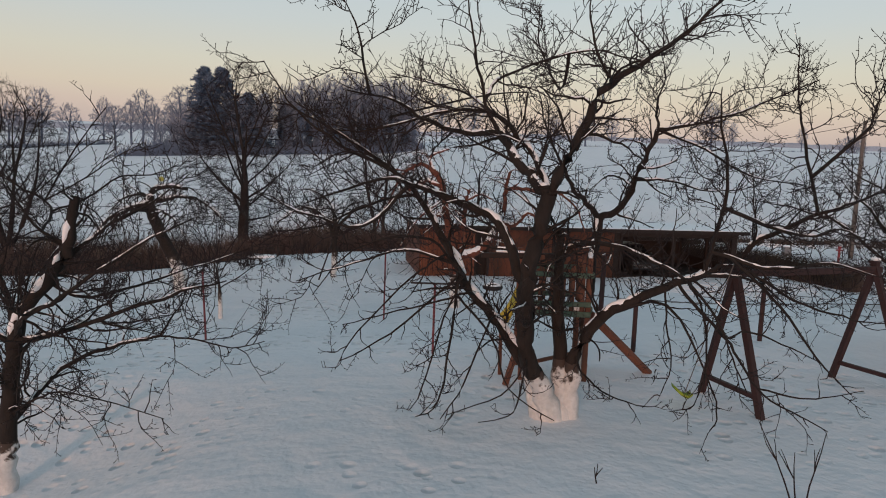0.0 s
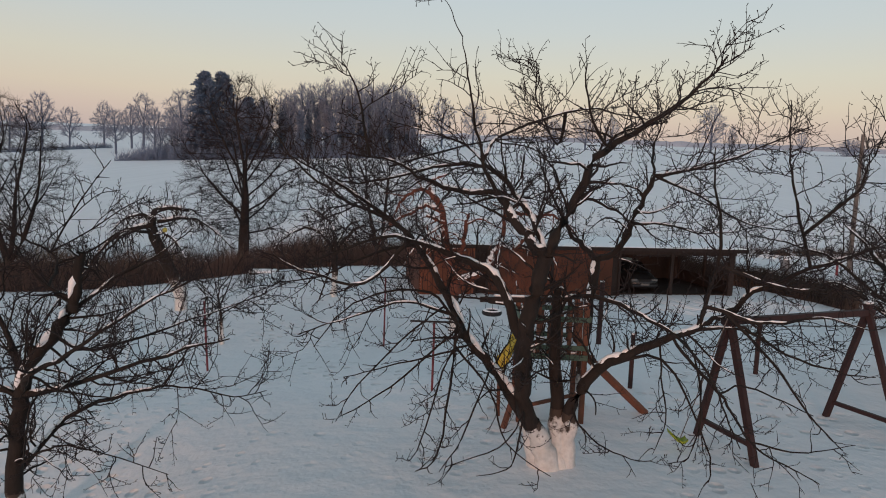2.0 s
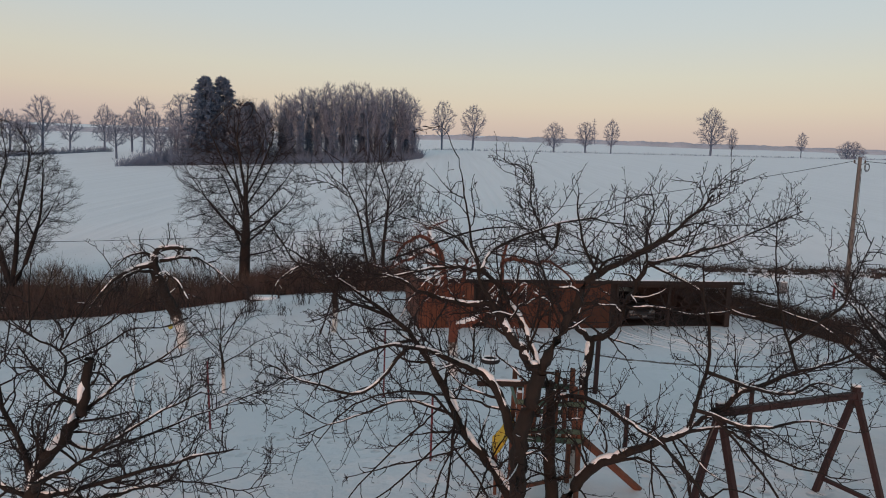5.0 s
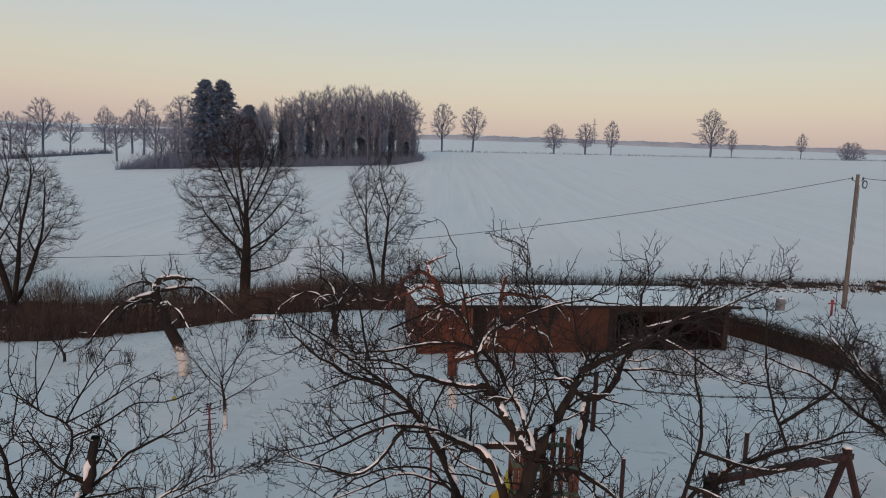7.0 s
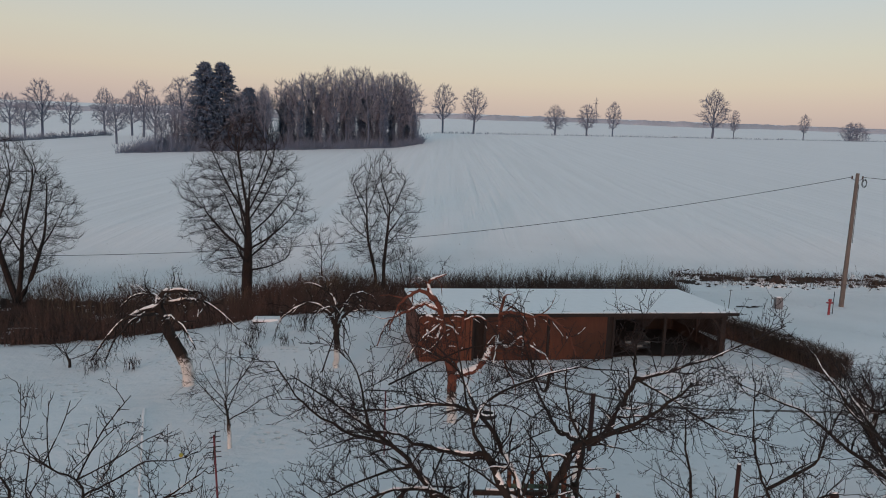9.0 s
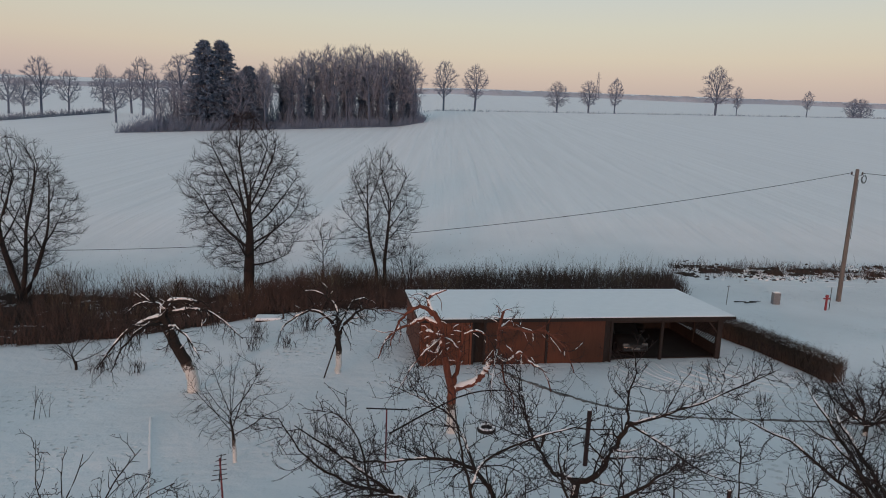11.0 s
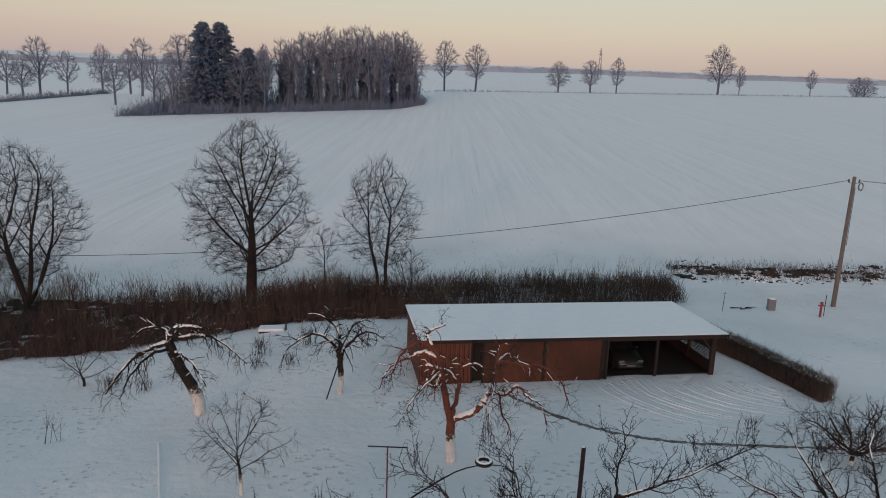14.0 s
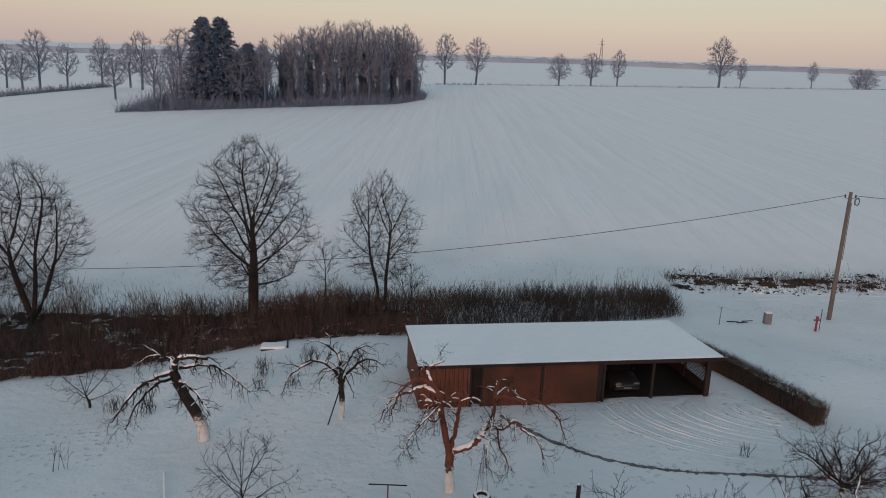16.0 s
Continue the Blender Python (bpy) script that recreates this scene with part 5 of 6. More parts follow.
broad_tree(47, at(-15.8, 53.2), "tall bare deciduous tree with a full rounded crown", 14.5, 1.7, 6.6, 5.25, 2700, [[(0, 0, -0.3), (0.05, 0, 2.0), (0.15, 0.05, 5.0), (0.05, 0, 8.6)]], 17, 2.2, 8.2)
broad_tree(42, at(-32.5, 50.5), "tall bare tree with several stems beside the brush", 13.0, 2.0, 7.0, 4.6, 2200, [[(0, 0, -0.3), (-0.4, 0, 1.2), (-1.5, 0.2, 4.5), (-1.9, 0.2, 7.5)], [(-0.1, 0, 0.5), (0.3, 0, 3.0), (0.5, 0.2, 7.0), (0.4, 0.2, 8.5)], [(0, 0, 0.4), (1.0, 0.1, 2.5), (2.0, 0.2, 5.5), (2.4, 0, 6.8)]], 6, 2.6, 6.4, twigs=2.0)
broad_tree(43, at(-5.2, 53.1), "slender bare tree with two stems beside the brush", 10.9, 1.8, 5.6, 3.3, 1600, [[(-0.1, 0, -0.3), (-0.25, 0, 1.5), (-0.9, 0, 4.2), (-1.1, 0, 7.4)], [(0.45, 0, -0.3), (0.4, 0.1, 2.0), (0.65, 0.1, 5.0), (0.9, 0, 7.6)]], 10, 2.0, 7.0, power=2.0, twigs=2.0)
broad_tree(44, at(-10.2, 55.4), "thin young bare tree in the brush", 5.2, 1.0, 2.6, 1.5, 170, [[(0, 0, -0.3), (0.05, 0, 2.0), (0, 0, 4.0)]], 8, 1.0, 3.4, power=2.1, twigs=1.8)
broad_tree(45, at(-2.9, 53.4), "low many-stemmed bare bush at the brush's edge", 3.5, 0.5, 2.2, 1.9, 260, [[(0, 0, -0.3), (0.2, 0, 0.8), (0.9, 0, 2.0)], [(0, 0, 0.1), (-0.3, 0, 0.9), (-0.6, 0, 2.2)], [(0, 0, 0.1), (0.1, 0.2, 1.0), (0.2, 0.3, 2.6)]], power=2.2, twigs=1.6)

# the young fruit trees of the garden, grown the same way
w7 = Wood(32)
w7.add("trunk", soften([(0, 0, -0.15), (0.02, 0, 0.2), (0, 0, 0.5)]), np.linspace(0.085, 0.07, 9), 8)
lead = scaffold(w7.rng, [(0, 0, 0.3), (-0.1, 0, 0.6), (-0.25, 0, 1.0)], 7, 0.4, 0.95, 2.6, 1.3, 2.3, 0.75, 18, 62)
fill_crown(w7, lead, egg(w7.rng, 260, 0.35, 2.5, 1.3, 2.3), 0.15, 0.27, 0.0065, 2.0, 1.2, (0.12, 0.45), 0.0055, rise=0.12, kind="limb00")
tree("apple_tree", at(-20.3, 35.4), "small bare shrub-like fruit tree in deep snow", w7, BARK, TWIG, "apple trees")
lead = scaffold(w6.rng, [(-0.03, 0, 0.75), (-0.05, 0, 1.2), (-0.15, 0, 1.7), (-0.1, 0, 2.2)], 11, 1.0, 2.1, 4.1, 2.0, 2.0, 0.6, 22, 70)
fill_crown(w6, lead, egg(w6.rng, 420, 0.75, 4.1, 2.1, 2.05), 0.14, 0.24, 0.0052, 2.1, 1.3, (0.12, 0.4), 0.0046, rise=0.2, kind="limb00")
tree("apple_tree", YOUNG_AT, "young bare fruit tree with a limewashed stem", w6, BARK, TWIG, "apple trees")

# ---------------------------------------------------------------- utility pole and wire
up = thing("utility_pole", at(32.3, 53.6), "weathered wooden utility pole with insulators on hooks", "utility pole")
part("pole", bm_rod((0, 0, -0.5), (0.05, 0, 10.75), 0.19, 0.13, 14), POLEWOOD, up)
for x in (-0.42, 0.42):
    part("hook", bm_rod((0.05, 0, 10.15), (x + 0.05, -0.02, 10.3), 0.02, None, 6), METAL_DARK, up)
    part("insulator", bm_rod((x + 0.05, -0.02, 10.3), (x + 0.05, -0.02, 10.55), 0.07, 0.05, 10), CERAMIC, up)


bm = bmesh.new()
for k in range(3):
    rr, last = 0.34 - 0.05 * k, None
    for j in range(19):
        a = 2 * math.pi * j / 18
        now = Vector((0.62 + rr * 0.62 * math.cos(a), -0.05 - 0.02 * k, 9.98 + rr * math.sin(a)))
        if last is not None:
            bm_rod(last, now, 0.016, None, 5, bm)
        last = now
part("cable_coil", bm, METAL_DARK, up, "slack coil of black cable")
part("down_lead", bm_rod((0.20, -0.12, 5.2), (0.18, -0.10, 9.9), 0.022, None, 6), METAL_DARK, up, "black cable down the pole")


def wire(name, ends, sag, label):
    a, b = Vector(ends[0]), Vector(ends[1])
    cu = bpy.data.curves.new(name, "CURVE")
    cu.dimensions, cu.bevel_depth, cu.bevel_resolution = "3D", 0.022, 1
    sp = cu.splines.new("POLY")
    sp.points.add(40)
    for k in range(41):
        f = k / 40
        p = a.lerp(b, f)
        sp.points[k].co = (p.x, p.y, p.z - sag * 4 * f * (1 - f), 1)
    cu.materials.append(METAL_DARK)
    return tagged(new(name, cu), label, "cable")


wire("overhead_wire", ((31.93, 53.6, 8.8), (-70.0, 55.4, 0.05)), 3.59, "thin dark overhead wire hung between poles")
wire("overhead_wire", ((32.3 + 0.47, 53.6, -1.65 + 10.45), (95.0, 50.0, 9.6)), 1.2, "thin dark overhead wire hung between poles")

# hydrant, well ring and stake
hy = thing("hydrant", at(29.5, 50.4), "red standing water hydrant in the snow", "hydrant")
part("column", bm_rod((0, 0, -0.1), (0, 0, 1.05), 0.09, 0.08, 12), RED, hy)
part("head", bm_rod((0, 0, 1.05), (0, 0, 1.22), 0.13, 0.11, 12), RED, hy)
part("outlet", bm_rod((-0.24, 0, 0.93), (0.24, 0, 0.93), 0.06, None, 10), RED, hy)
tagged(part("marker", bm_rod((0.45, 0.3, -0.1), (0.45, 0.3, 1.75), 0.03, None, 6), METAL_DARK, hy), "thin dark marker rod")
bx = thing("meter_box", at(26.35, 51.9), "pale concrete meter box with a snow cap", "box")
part("body", bm_box(0.55, 0.45, 0.95, (0, 0, 0.42), 0.02), CONCRETE, bx)
part("snow_cap", bm_box(0.5, 0.4, 0.1, (0, 0, 0.94), 0.04), SNOW_CAP, bx)
sk = thing("thin_stake", at(22.1, 51.0), "thin wooden stake standing in the snow", "stake")
part("stake", bm_rod((0, 0, -0.1), (0.06, 0, 1.6), 0.03, 0.02, 6), POLEWOOD, sk)
part("cross_piece", bm_rod((-0.1, 0, 1.45), (0.18, 0, 1.5), 0.018, None, 5), POLEWOOD, sk)

# ---------------------------------------------------------------- brush, hedge, reeds


def stems(name, label, category, places, height, mat, seed, lean=0.2, thick=0.012, fork=2, vary=(0.55, 1.15)):
    """A belt of thin upright stems with forks."""
    w = Wood(seed)
    r = w.rng
    for x, y, f in places:
        h = height * f * r.uniform(*vary)
        d = np.array([r.normal(0, lean), r.normal(0, lean), 1.0])
        p = w.twist((x, y, float(lie(x, y)) - 0.05), d / np.linalg.norm(d), h, 3, 0.08, 0.0)
        w.add("twig", p, np.linspace(thick, thick * 0.35, 3), 3)
        for _ in range(fork):
            k = r.uniform(0.3, 0.9)
            q = p[0] + (p[-1] - p[0]) * k
            w.add("twig", w.twist(q, w.aside(np.array([0, 0, 1.0]), radians(28)), h * r.uniform(0.2, 0.45), 2, 0.1, 0.05), np.linspace(thick * 0.6, thick * 0.25, 2), 3)
    return tagged(new(name, w.build("twig", mat, name)), label, category, kind="stuff")


r = np.random.default_rng(5)


def belt(front, back, count):
    """Random spots between two lines across the garden's end."""
    out = []
    fx, fy = np.array(front).T
    bx_, by_ = np.array(back).T
    while len(out) < count:
        x = r.uniform(fx[0], fx[-1])
        lo, hi = np.interp(x, fx, fy), np.interp(x, bx_, by_)
        y = r.uniform(lo, hi)
        dens = 0.55 + 0.45 * noise.noise((x * 0.25, y * 0.3, 3))
        thin = 0.22 + 0.5 * noise.noise((x * 0.5, y * 0.3, 6)) if y > np.interp(x, *np.array(DENSE).T) else 1.0
        if r.random() < (dens + 0.25) * thin:
            out.append((x, y, 0.85 + 0.5 * noise.noise((x * 0.15, y * 0.2, 9))))
    return out


FRONT = [(-48, 33.5), (-27.5, 38.6), (-18.5, 42.6), (-11.3, 44.8), (-2.5, 45.4), (8, 48.5), (19.8, 53)]
BACK = [(-48, 68), (-36, 62), (-27, 58), (-20, 57), (-14, 56), (-2.5, 56), (8, 57), (21, 58)]
DENSE = [(-48, 52), (-27, 54), (-14, 54), (-2.5, 54.5), (8, 57), (21, 58)]
stems("brush_belt", "dense belt of brown bare stems and dry reeds", "brush", belt(FRONT, BACK, 10500), 1.75, REED, 51, lean=0.28, fork=3, thick=0.015)
tufts = []
for _ in range(60):
    cx_ = r.uniform(-46, 18)
    cy_ = r.uniform(np.interp(cx_, *np.array(FRONT).T) + 2, np.interp(cx_, *np.array(DENSE).T) + 1.5)
    tufts += [(cx_ + r.normal(0, 0.7), cy_ + r.normal(0, 0.6), r.uniform(0.7, 1.2)) for _ in range(int(r.uniform(10, 34)))]
stems("tall_reeds", "tufts of tall pale dry reeds standing out of the brush", "reeds", tufts, 2.15, GRASS, 68, lean=0.12, fork=2, thick=0.012)
fr = [(x, np.interp(x, *np.array(FRONT).T) + abs(r.normal(0, 0.5)), r.uniform(0.5, 1.1)) for x in r.uniform(-46, 20, 2200)]
stems("brush_edge", "upright brown stems along the brush's edge", "brush", fr, 1.35, REED, 58, lean=0.13, fork=2, thick=0.014)

# matted dead growth under the stems
tx, ty_ = axis((-48, 20, 0.35)), axis((33, 58, 0.35))
ids, tv, tf = {}, [], []
for i, x in enumerate(tx):
    lo, hi = np.interp(x, *np.array(FRONT).T), np.interp(x, *np.array(DENSE).T)
    for j, y in enumerate(ty_):
        edge = min(1.0, (y - lo) / 1.2, (hi - y) / 2.0)
        if edge > -0.2:
            big_ = 0.5 + 0.5 * noise.noise((x * 0.3, y * 0.35, 7))
            hgt = ((0.65 * big_ - 0.02) * max(edge, 0.0) ** 0.5 + 0.28 * noise.noise((x * 1.3, y * 1.3, 2)) + 0.3 * noise.noise((x * 3.1, y * 3.1, 2))) * float(smooth(-1, -5, x)) - 0.05
            if noise.noise((x * 0.8, y * 0.8, 11)) < -0.35:
                hgt = -0.2
            ids[i, j] = len(tv)
            tv.append((x + 0.1 * noise.noise((x * 3, y * 3, 1)), y + 0.1 * noise.noise((x * 3, y * 3, 8)), float(lie(x, y)) - 0.1 + max(hgt, -0.2) * (1 if edge > 0 else 0)))
for (i, j) in ids:
    if (i + 1, j) in ids and (i, j + 1) in ids and (i + 1, j + 1) in ids:
        tf.append((ids[i, j], ids[i + 1, j], ids[i + 1, j + 1], ids[i, j + 1]))
tagged(new("matted_growth", mesh("matted_growth", tv, tf, MAT, True)), "matted dead grass and brambles beneath the stems", "undergrowth", kind="stuff")

stems("bramble_tangle", "tangle of dark arching brambles in the brush", "brush", [(x, y, f) for x, y, f in belt(FRONT, BACK, 11000) if x < 0 or f > 0.9], 1.3, BRAMBLE, 57, lean=0.75, thick=0.019, fork=2)

HEDGE_FAR, HEDGE_END = (16.1, 46.2), (20.6, 33.1)


def along_hedge(f, side):
    """A spot on the hedge: f along its length, side across it in metres."""
    (xa, ya), (xb, yb) = HEDGE_FAR, HEDGE_END
    ln = math.hypot(xb - xa, yb - ya)
    ux, uy = (xb - xa) / ln, (yb - ya) / ln
    return xa + (xb - xa) * f - uy * side, ya + (yb - ya) * f + ux * side


# the dense inside of the hedge, a clipped block with an uneven skin
hv, hf, ring_n = [], [], 10
for i in range(71):
    f = 0.005 + 0.985 * i / 70
    close = min(1.0, (1 - f) * 14 + 0.25, f * 14 + 0.25)
    for k in range(ring_n):
        a = math.pi * k / (ring_n - 1)
        sx = 0.40 * close * math.copysign(abs(math.cos(a)) ** 0.4, math.cos(a))
        x, y = along_hedge(f, sx * (1 + 0.22 * noise.noise((i * 0.9, k * 1.3, 0))))
        hv.append((x, y, float(lie(x, y)) - 0.1 + 1.12 * close ** 0.5 * math.sin(a) ** 0.35 * (1 + 0.10 * noise.noise((i * 0.7, k * 0.9, 4)))))
    if i:
        b = ring_n * i
        hf += [(b - ring_n + k, b - ring_n + k + 1, b + k + 1, b + k) for k in range(ring_n - 1)]
tagged(new("hedge_core", mesh("hedge_core", hv, hf, MAT, True)), "dense dark inner twigs of the clipped hedge", "hedge", kind="stuff")
hp = []
for _ in range(5200):
    f, side = r.random(), r.uniform(-0.5, 0.5)
    x, y = along_hedge(f, side)
    hp.append((x, y, (0.9 + 0.12 * r.random()) * (1 - 0.25 * max(0, abs(side) - 0.38) / 0.12)))
stems("hedge", "trimmed bare brown hedge dusted with snow", "hedge", hp, 1.32, HEDGE, 52, lean=0.12, fork=4, thick=0.011, vary=(0.86, 1.0))

# ---------------------------------------------------------------- the copse on the field and the far trees


def proto(seed, h, low, widest, wide, goals, label, group, ivy=0.0, limbs=9, power=2.15, step=0.7, twigs=2.6):
    """A tall bare tree far off, with a clear trunk that may carry ivy; copied later and then taken away."""
    w = Wood(seed)
    g = w.rng
    lines = scaffold(g, [(0, 0, -0.5), (g.normal(0, 0.2), 0, low), (g.normal(0, 0.5), g.normal(0, 0.4), 0.62 * h)], limbs, low * 0.85, 0.6 * h, h, widest, wide, 0.6, 35, 75)
    fill_crown(w, lines, egg(g, goals, low, h, widest, wide), step, step * 1.35, 0.045, power, twigs, (0.9, 2.2), 0.05, rise=0.25, sides=4)
    if ivy:
        for _ in range(int(75 * ivy * h)):
            z, a = h * ivy * g.random() ** 0.9, g.uniform(0, 2 * math.pi)
            reach = (0.35 + 1.1 * math.sin(math.pi * min(1.0, 0.15 + 0.85 * z / (h * ivy))) * (0.7 + 0.3 * math.sin(z * 0.9 + seed))) * g.random() ** 0.5
            c = np.array([reach * math.cos(a), reach * math.sin(a), z])
            w.add("ivy", w.twist(c, (math.cos(a), math.sin(a), g.normal(0, 0.7)), g.uniform(0.5, 1.3), 3, 0.2, 0.0), np.array([0.14, 0.11, 0.03]), 3)
    return tree("field_tree", (0, 0, -500), label, w, HAZED_BARK, HAZED_TWIG, group)


WOODLAB = "tall bare frosted tree of the copse"
kinds = [proto(61, 27, 8.0, 19, 4.6, 300, WOODLAB, "trees of the copse"), proto(62, 26, 7.0, 18, 5.0, 320, WOODLAB, "trees of the copse", 0.55), proto(63, 27, 8.5, 20, 4.4, 300, WOODLAB, "trees of the copse", 0.68),
         proto(64, 25, 5.0, 14, 5.6, 340, WOODLAB, "trees of the copse", limbs=12)]


def plant(kind, x, y, size, wide=1.0):
    return copy_thing(kind, Matrix.Translation(at(x, y, -0.3)) @ Matrix.Rotation(r.uniform(0, 6.28), 4, "Z") @ Matrix.Diagonal((size * wide, size * wide, size, 1)))


for k in range(50):
    f = (k + r.random()) / 50
    x = -106 + 92 * f
    front = 232 + (x + 117) * 0.43
    y = front + r.uniform(4, 38)
    tall = np.interp(x, [-110, -98, -90, -75, -62, -50, -30, -18, -12], [0.45, 0.62, 0.70, 0.86, 0.98, 1.10, 1.13, 1.13, 0.92])
    plant(kinds[(0, 3, 0, 3)[k % 4] if x < -70 else (0, 2, 1, 2, 1)[k % 5]], x, y, tall * r.uniform(0.92, 1.08))
for k in kinds:
    for c in k.children_recursive:
        bpy.data.objects.remove(c)
    bpy.data.objects.remove(k)


def fir(seed, place, h, label):
    w = Wood(seed)
    g = w.rng
    w.add("trunk", soften([(0, 0, -0.5), (0, 0, h * 0.5), (0, 0, h)]), np.linspace(0.4, 0.05, 9), 8)
    z = h * 0.12
    while z < h * 0.99:
        f = (z / h)
        reach = h * 0.26 * math.sqrt(max(0.015, 1 - f ** 1.6)) * g.uniform(0.82, 1.12)
        for k in range(9):
            a = g.uniform(0, 6.283)
            p = w.twist((0, 0, z), (math.cos(a), math.sin(a), 0.15), reach * g.uniform(0.6, 1.15), 5, 0.08, -0.05)
            w.add("limb", p, np.linspace(0.10, 0.03, 5), 3)
            for q in range(26):
                s = g.uniform(0.15, 1.0)
                c = np.array([np.interp(s, np.linspace(0, 1, 5), p[:, i]) for i in range(3)])
                w.add("twig", w.twist(c, (math.cos(a + g.normal(0, 1.0)), math.sin(a + g.normal(0, 1.0)), g.normal(0.05, 0.5)), g.uniform(0.6, 1.5), 3, 0.1, -0.04), np.array([0.17, 0.15, 0.03]), 3)
        z += h * 0.022
    return tree("fir_tree", place, label, w, HAZED_BARK, FIR, "firs of the copse", category="fir tree")


fir(71, at(-89.3, 253, -0.3), 32, "tall dark fir with a dense crown in the copse")
fir(72, at(-83.8, 256, -0.3), 32, "tall dark fir with a dense crown in the copse")
fir(74, at(-75, 259, -0.3), 23, "slim dark fir in the copse")

ub = []
while len(ub) < 7000:
    x = r.uniform(-114, -10)
    dense = 0.7 + 0.55 * noise.noise((x * 0.12, 4.0, 0))
    if r.random() < dense + 0.2:
        ub.append((x, 231 + (x + 117) * 0.43 + abs(r.normal(0, 12)) + 2.5 * noise.noise((x * 0.3, 1.0, 0)) + 1.5, max(0.12, dense) * r.uniform(0.25, 1.3) * (1.1 if x < -78 else 0.75)))
stems("undergrowth", "low frosted undergrowth along the copse", "undergrowth", ub, 5.5, HAZED_SCRUB, 53, lean=0.5, thick=0.075, fork=3)

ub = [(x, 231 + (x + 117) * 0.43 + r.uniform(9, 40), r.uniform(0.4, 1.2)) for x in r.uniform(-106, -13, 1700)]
stems("thicket", "tall frosted thicket between the trunks of the copse", "undergrowth", ub, 8.5, HAZED_SCRUB, 65, lean=0.3, thick=0.11, fork=3)

# Crest trees, hedge and weeds get their haze from the tinted bark and twigs.
CREST = "lone bare frosted tree on the field's crest"
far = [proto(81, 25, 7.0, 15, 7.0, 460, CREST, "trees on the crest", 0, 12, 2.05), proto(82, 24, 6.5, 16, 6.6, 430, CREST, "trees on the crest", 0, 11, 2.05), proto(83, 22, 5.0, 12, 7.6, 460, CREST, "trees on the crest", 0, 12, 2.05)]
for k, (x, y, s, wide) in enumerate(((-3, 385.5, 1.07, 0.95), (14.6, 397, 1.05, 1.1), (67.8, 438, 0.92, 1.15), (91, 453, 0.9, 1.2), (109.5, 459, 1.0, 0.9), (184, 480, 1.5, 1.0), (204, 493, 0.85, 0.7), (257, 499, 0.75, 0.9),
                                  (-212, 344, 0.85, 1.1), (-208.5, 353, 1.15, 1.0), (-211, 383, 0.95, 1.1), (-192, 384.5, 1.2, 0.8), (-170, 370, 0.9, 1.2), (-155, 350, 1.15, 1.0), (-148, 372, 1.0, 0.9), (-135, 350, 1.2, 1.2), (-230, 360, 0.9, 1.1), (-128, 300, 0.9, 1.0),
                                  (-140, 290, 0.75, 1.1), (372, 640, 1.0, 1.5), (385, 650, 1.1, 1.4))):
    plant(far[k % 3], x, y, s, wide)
for k in far:
    for c in k.children_recursive:
        bpy.data.objects.remove(c)
    bpy.data.objects.remove(k)

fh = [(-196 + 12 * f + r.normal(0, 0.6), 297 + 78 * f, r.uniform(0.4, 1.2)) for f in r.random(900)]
stems("field_hedge", "low frosted hedge along the field's far edge", "hedge", fh, 3.2, HAZED_TWIG, 59, lean=0.5, thick=0.10, fork=2)
stems("crest_grass", "thin line of dry weeds along the field's crest", "grass", [(x, 388 + 0.43 * max(x, -40) + r.normal(0, 1.0), r.uniform(0.3, 1.0)) for x in r.uniform(-20, 420, 1500)], 1.6, HAZED_TWIG, 56, lean=0.5, thick=0.12, fork=1)

# far forest along the ridge, its haze given by the pale blue-grey colour
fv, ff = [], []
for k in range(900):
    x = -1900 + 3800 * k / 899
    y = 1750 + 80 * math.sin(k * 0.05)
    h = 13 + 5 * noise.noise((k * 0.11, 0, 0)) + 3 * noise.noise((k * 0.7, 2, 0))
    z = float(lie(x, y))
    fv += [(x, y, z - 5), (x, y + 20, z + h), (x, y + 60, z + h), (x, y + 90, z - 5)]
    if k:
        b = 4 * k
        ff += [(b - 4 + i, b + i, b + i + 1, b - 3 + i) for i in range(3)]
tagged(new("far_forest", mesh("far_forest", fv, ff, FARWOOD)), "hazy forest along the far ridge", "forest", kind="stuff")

# ---------------------------------------------------------------- yard, verge and small things


def ridge(name, pts, half, high, mat, label, category, seed, ragged=0.3):
    """A low strip laid on the snow along a line, higher in the middle, with uneven edges."""
    g = np.random.default_rng(seed)
    p = soften([(x, y, 0) for x, y in pts], 14)
    t = np.gradient(p[:, :2], axis=0)
    t /= np.linalg.norm(t, axis=1, keepdims=True)
    nrm = np.stack([-t[:, 1], t[:, 0]], 1)
    vs, fs = [], []
    for i in range(len(p)):
        for k, f in enumerate((-1, -0.5, 0, 0.5, 1)):
            w = half * f * (1 + g.normal(0, ragged) * abs(f))
            x, y = p[i, :2] + nrm[i] * w
            vs.append(on_snow(x, y, -0.03 if abs(f) == 1 else high * (0.55 if f else 1.0) * (1 + g.normal(0, 0.25))))
        if i:
            b = 5 * i
            fs += [(b - 5 + k, b - 4 + k, b + 1 + k, b + k) for k in range(4)]
    return tagged(new(name, mesh(name, vs, fs, mat)), label, category, kind="structure")


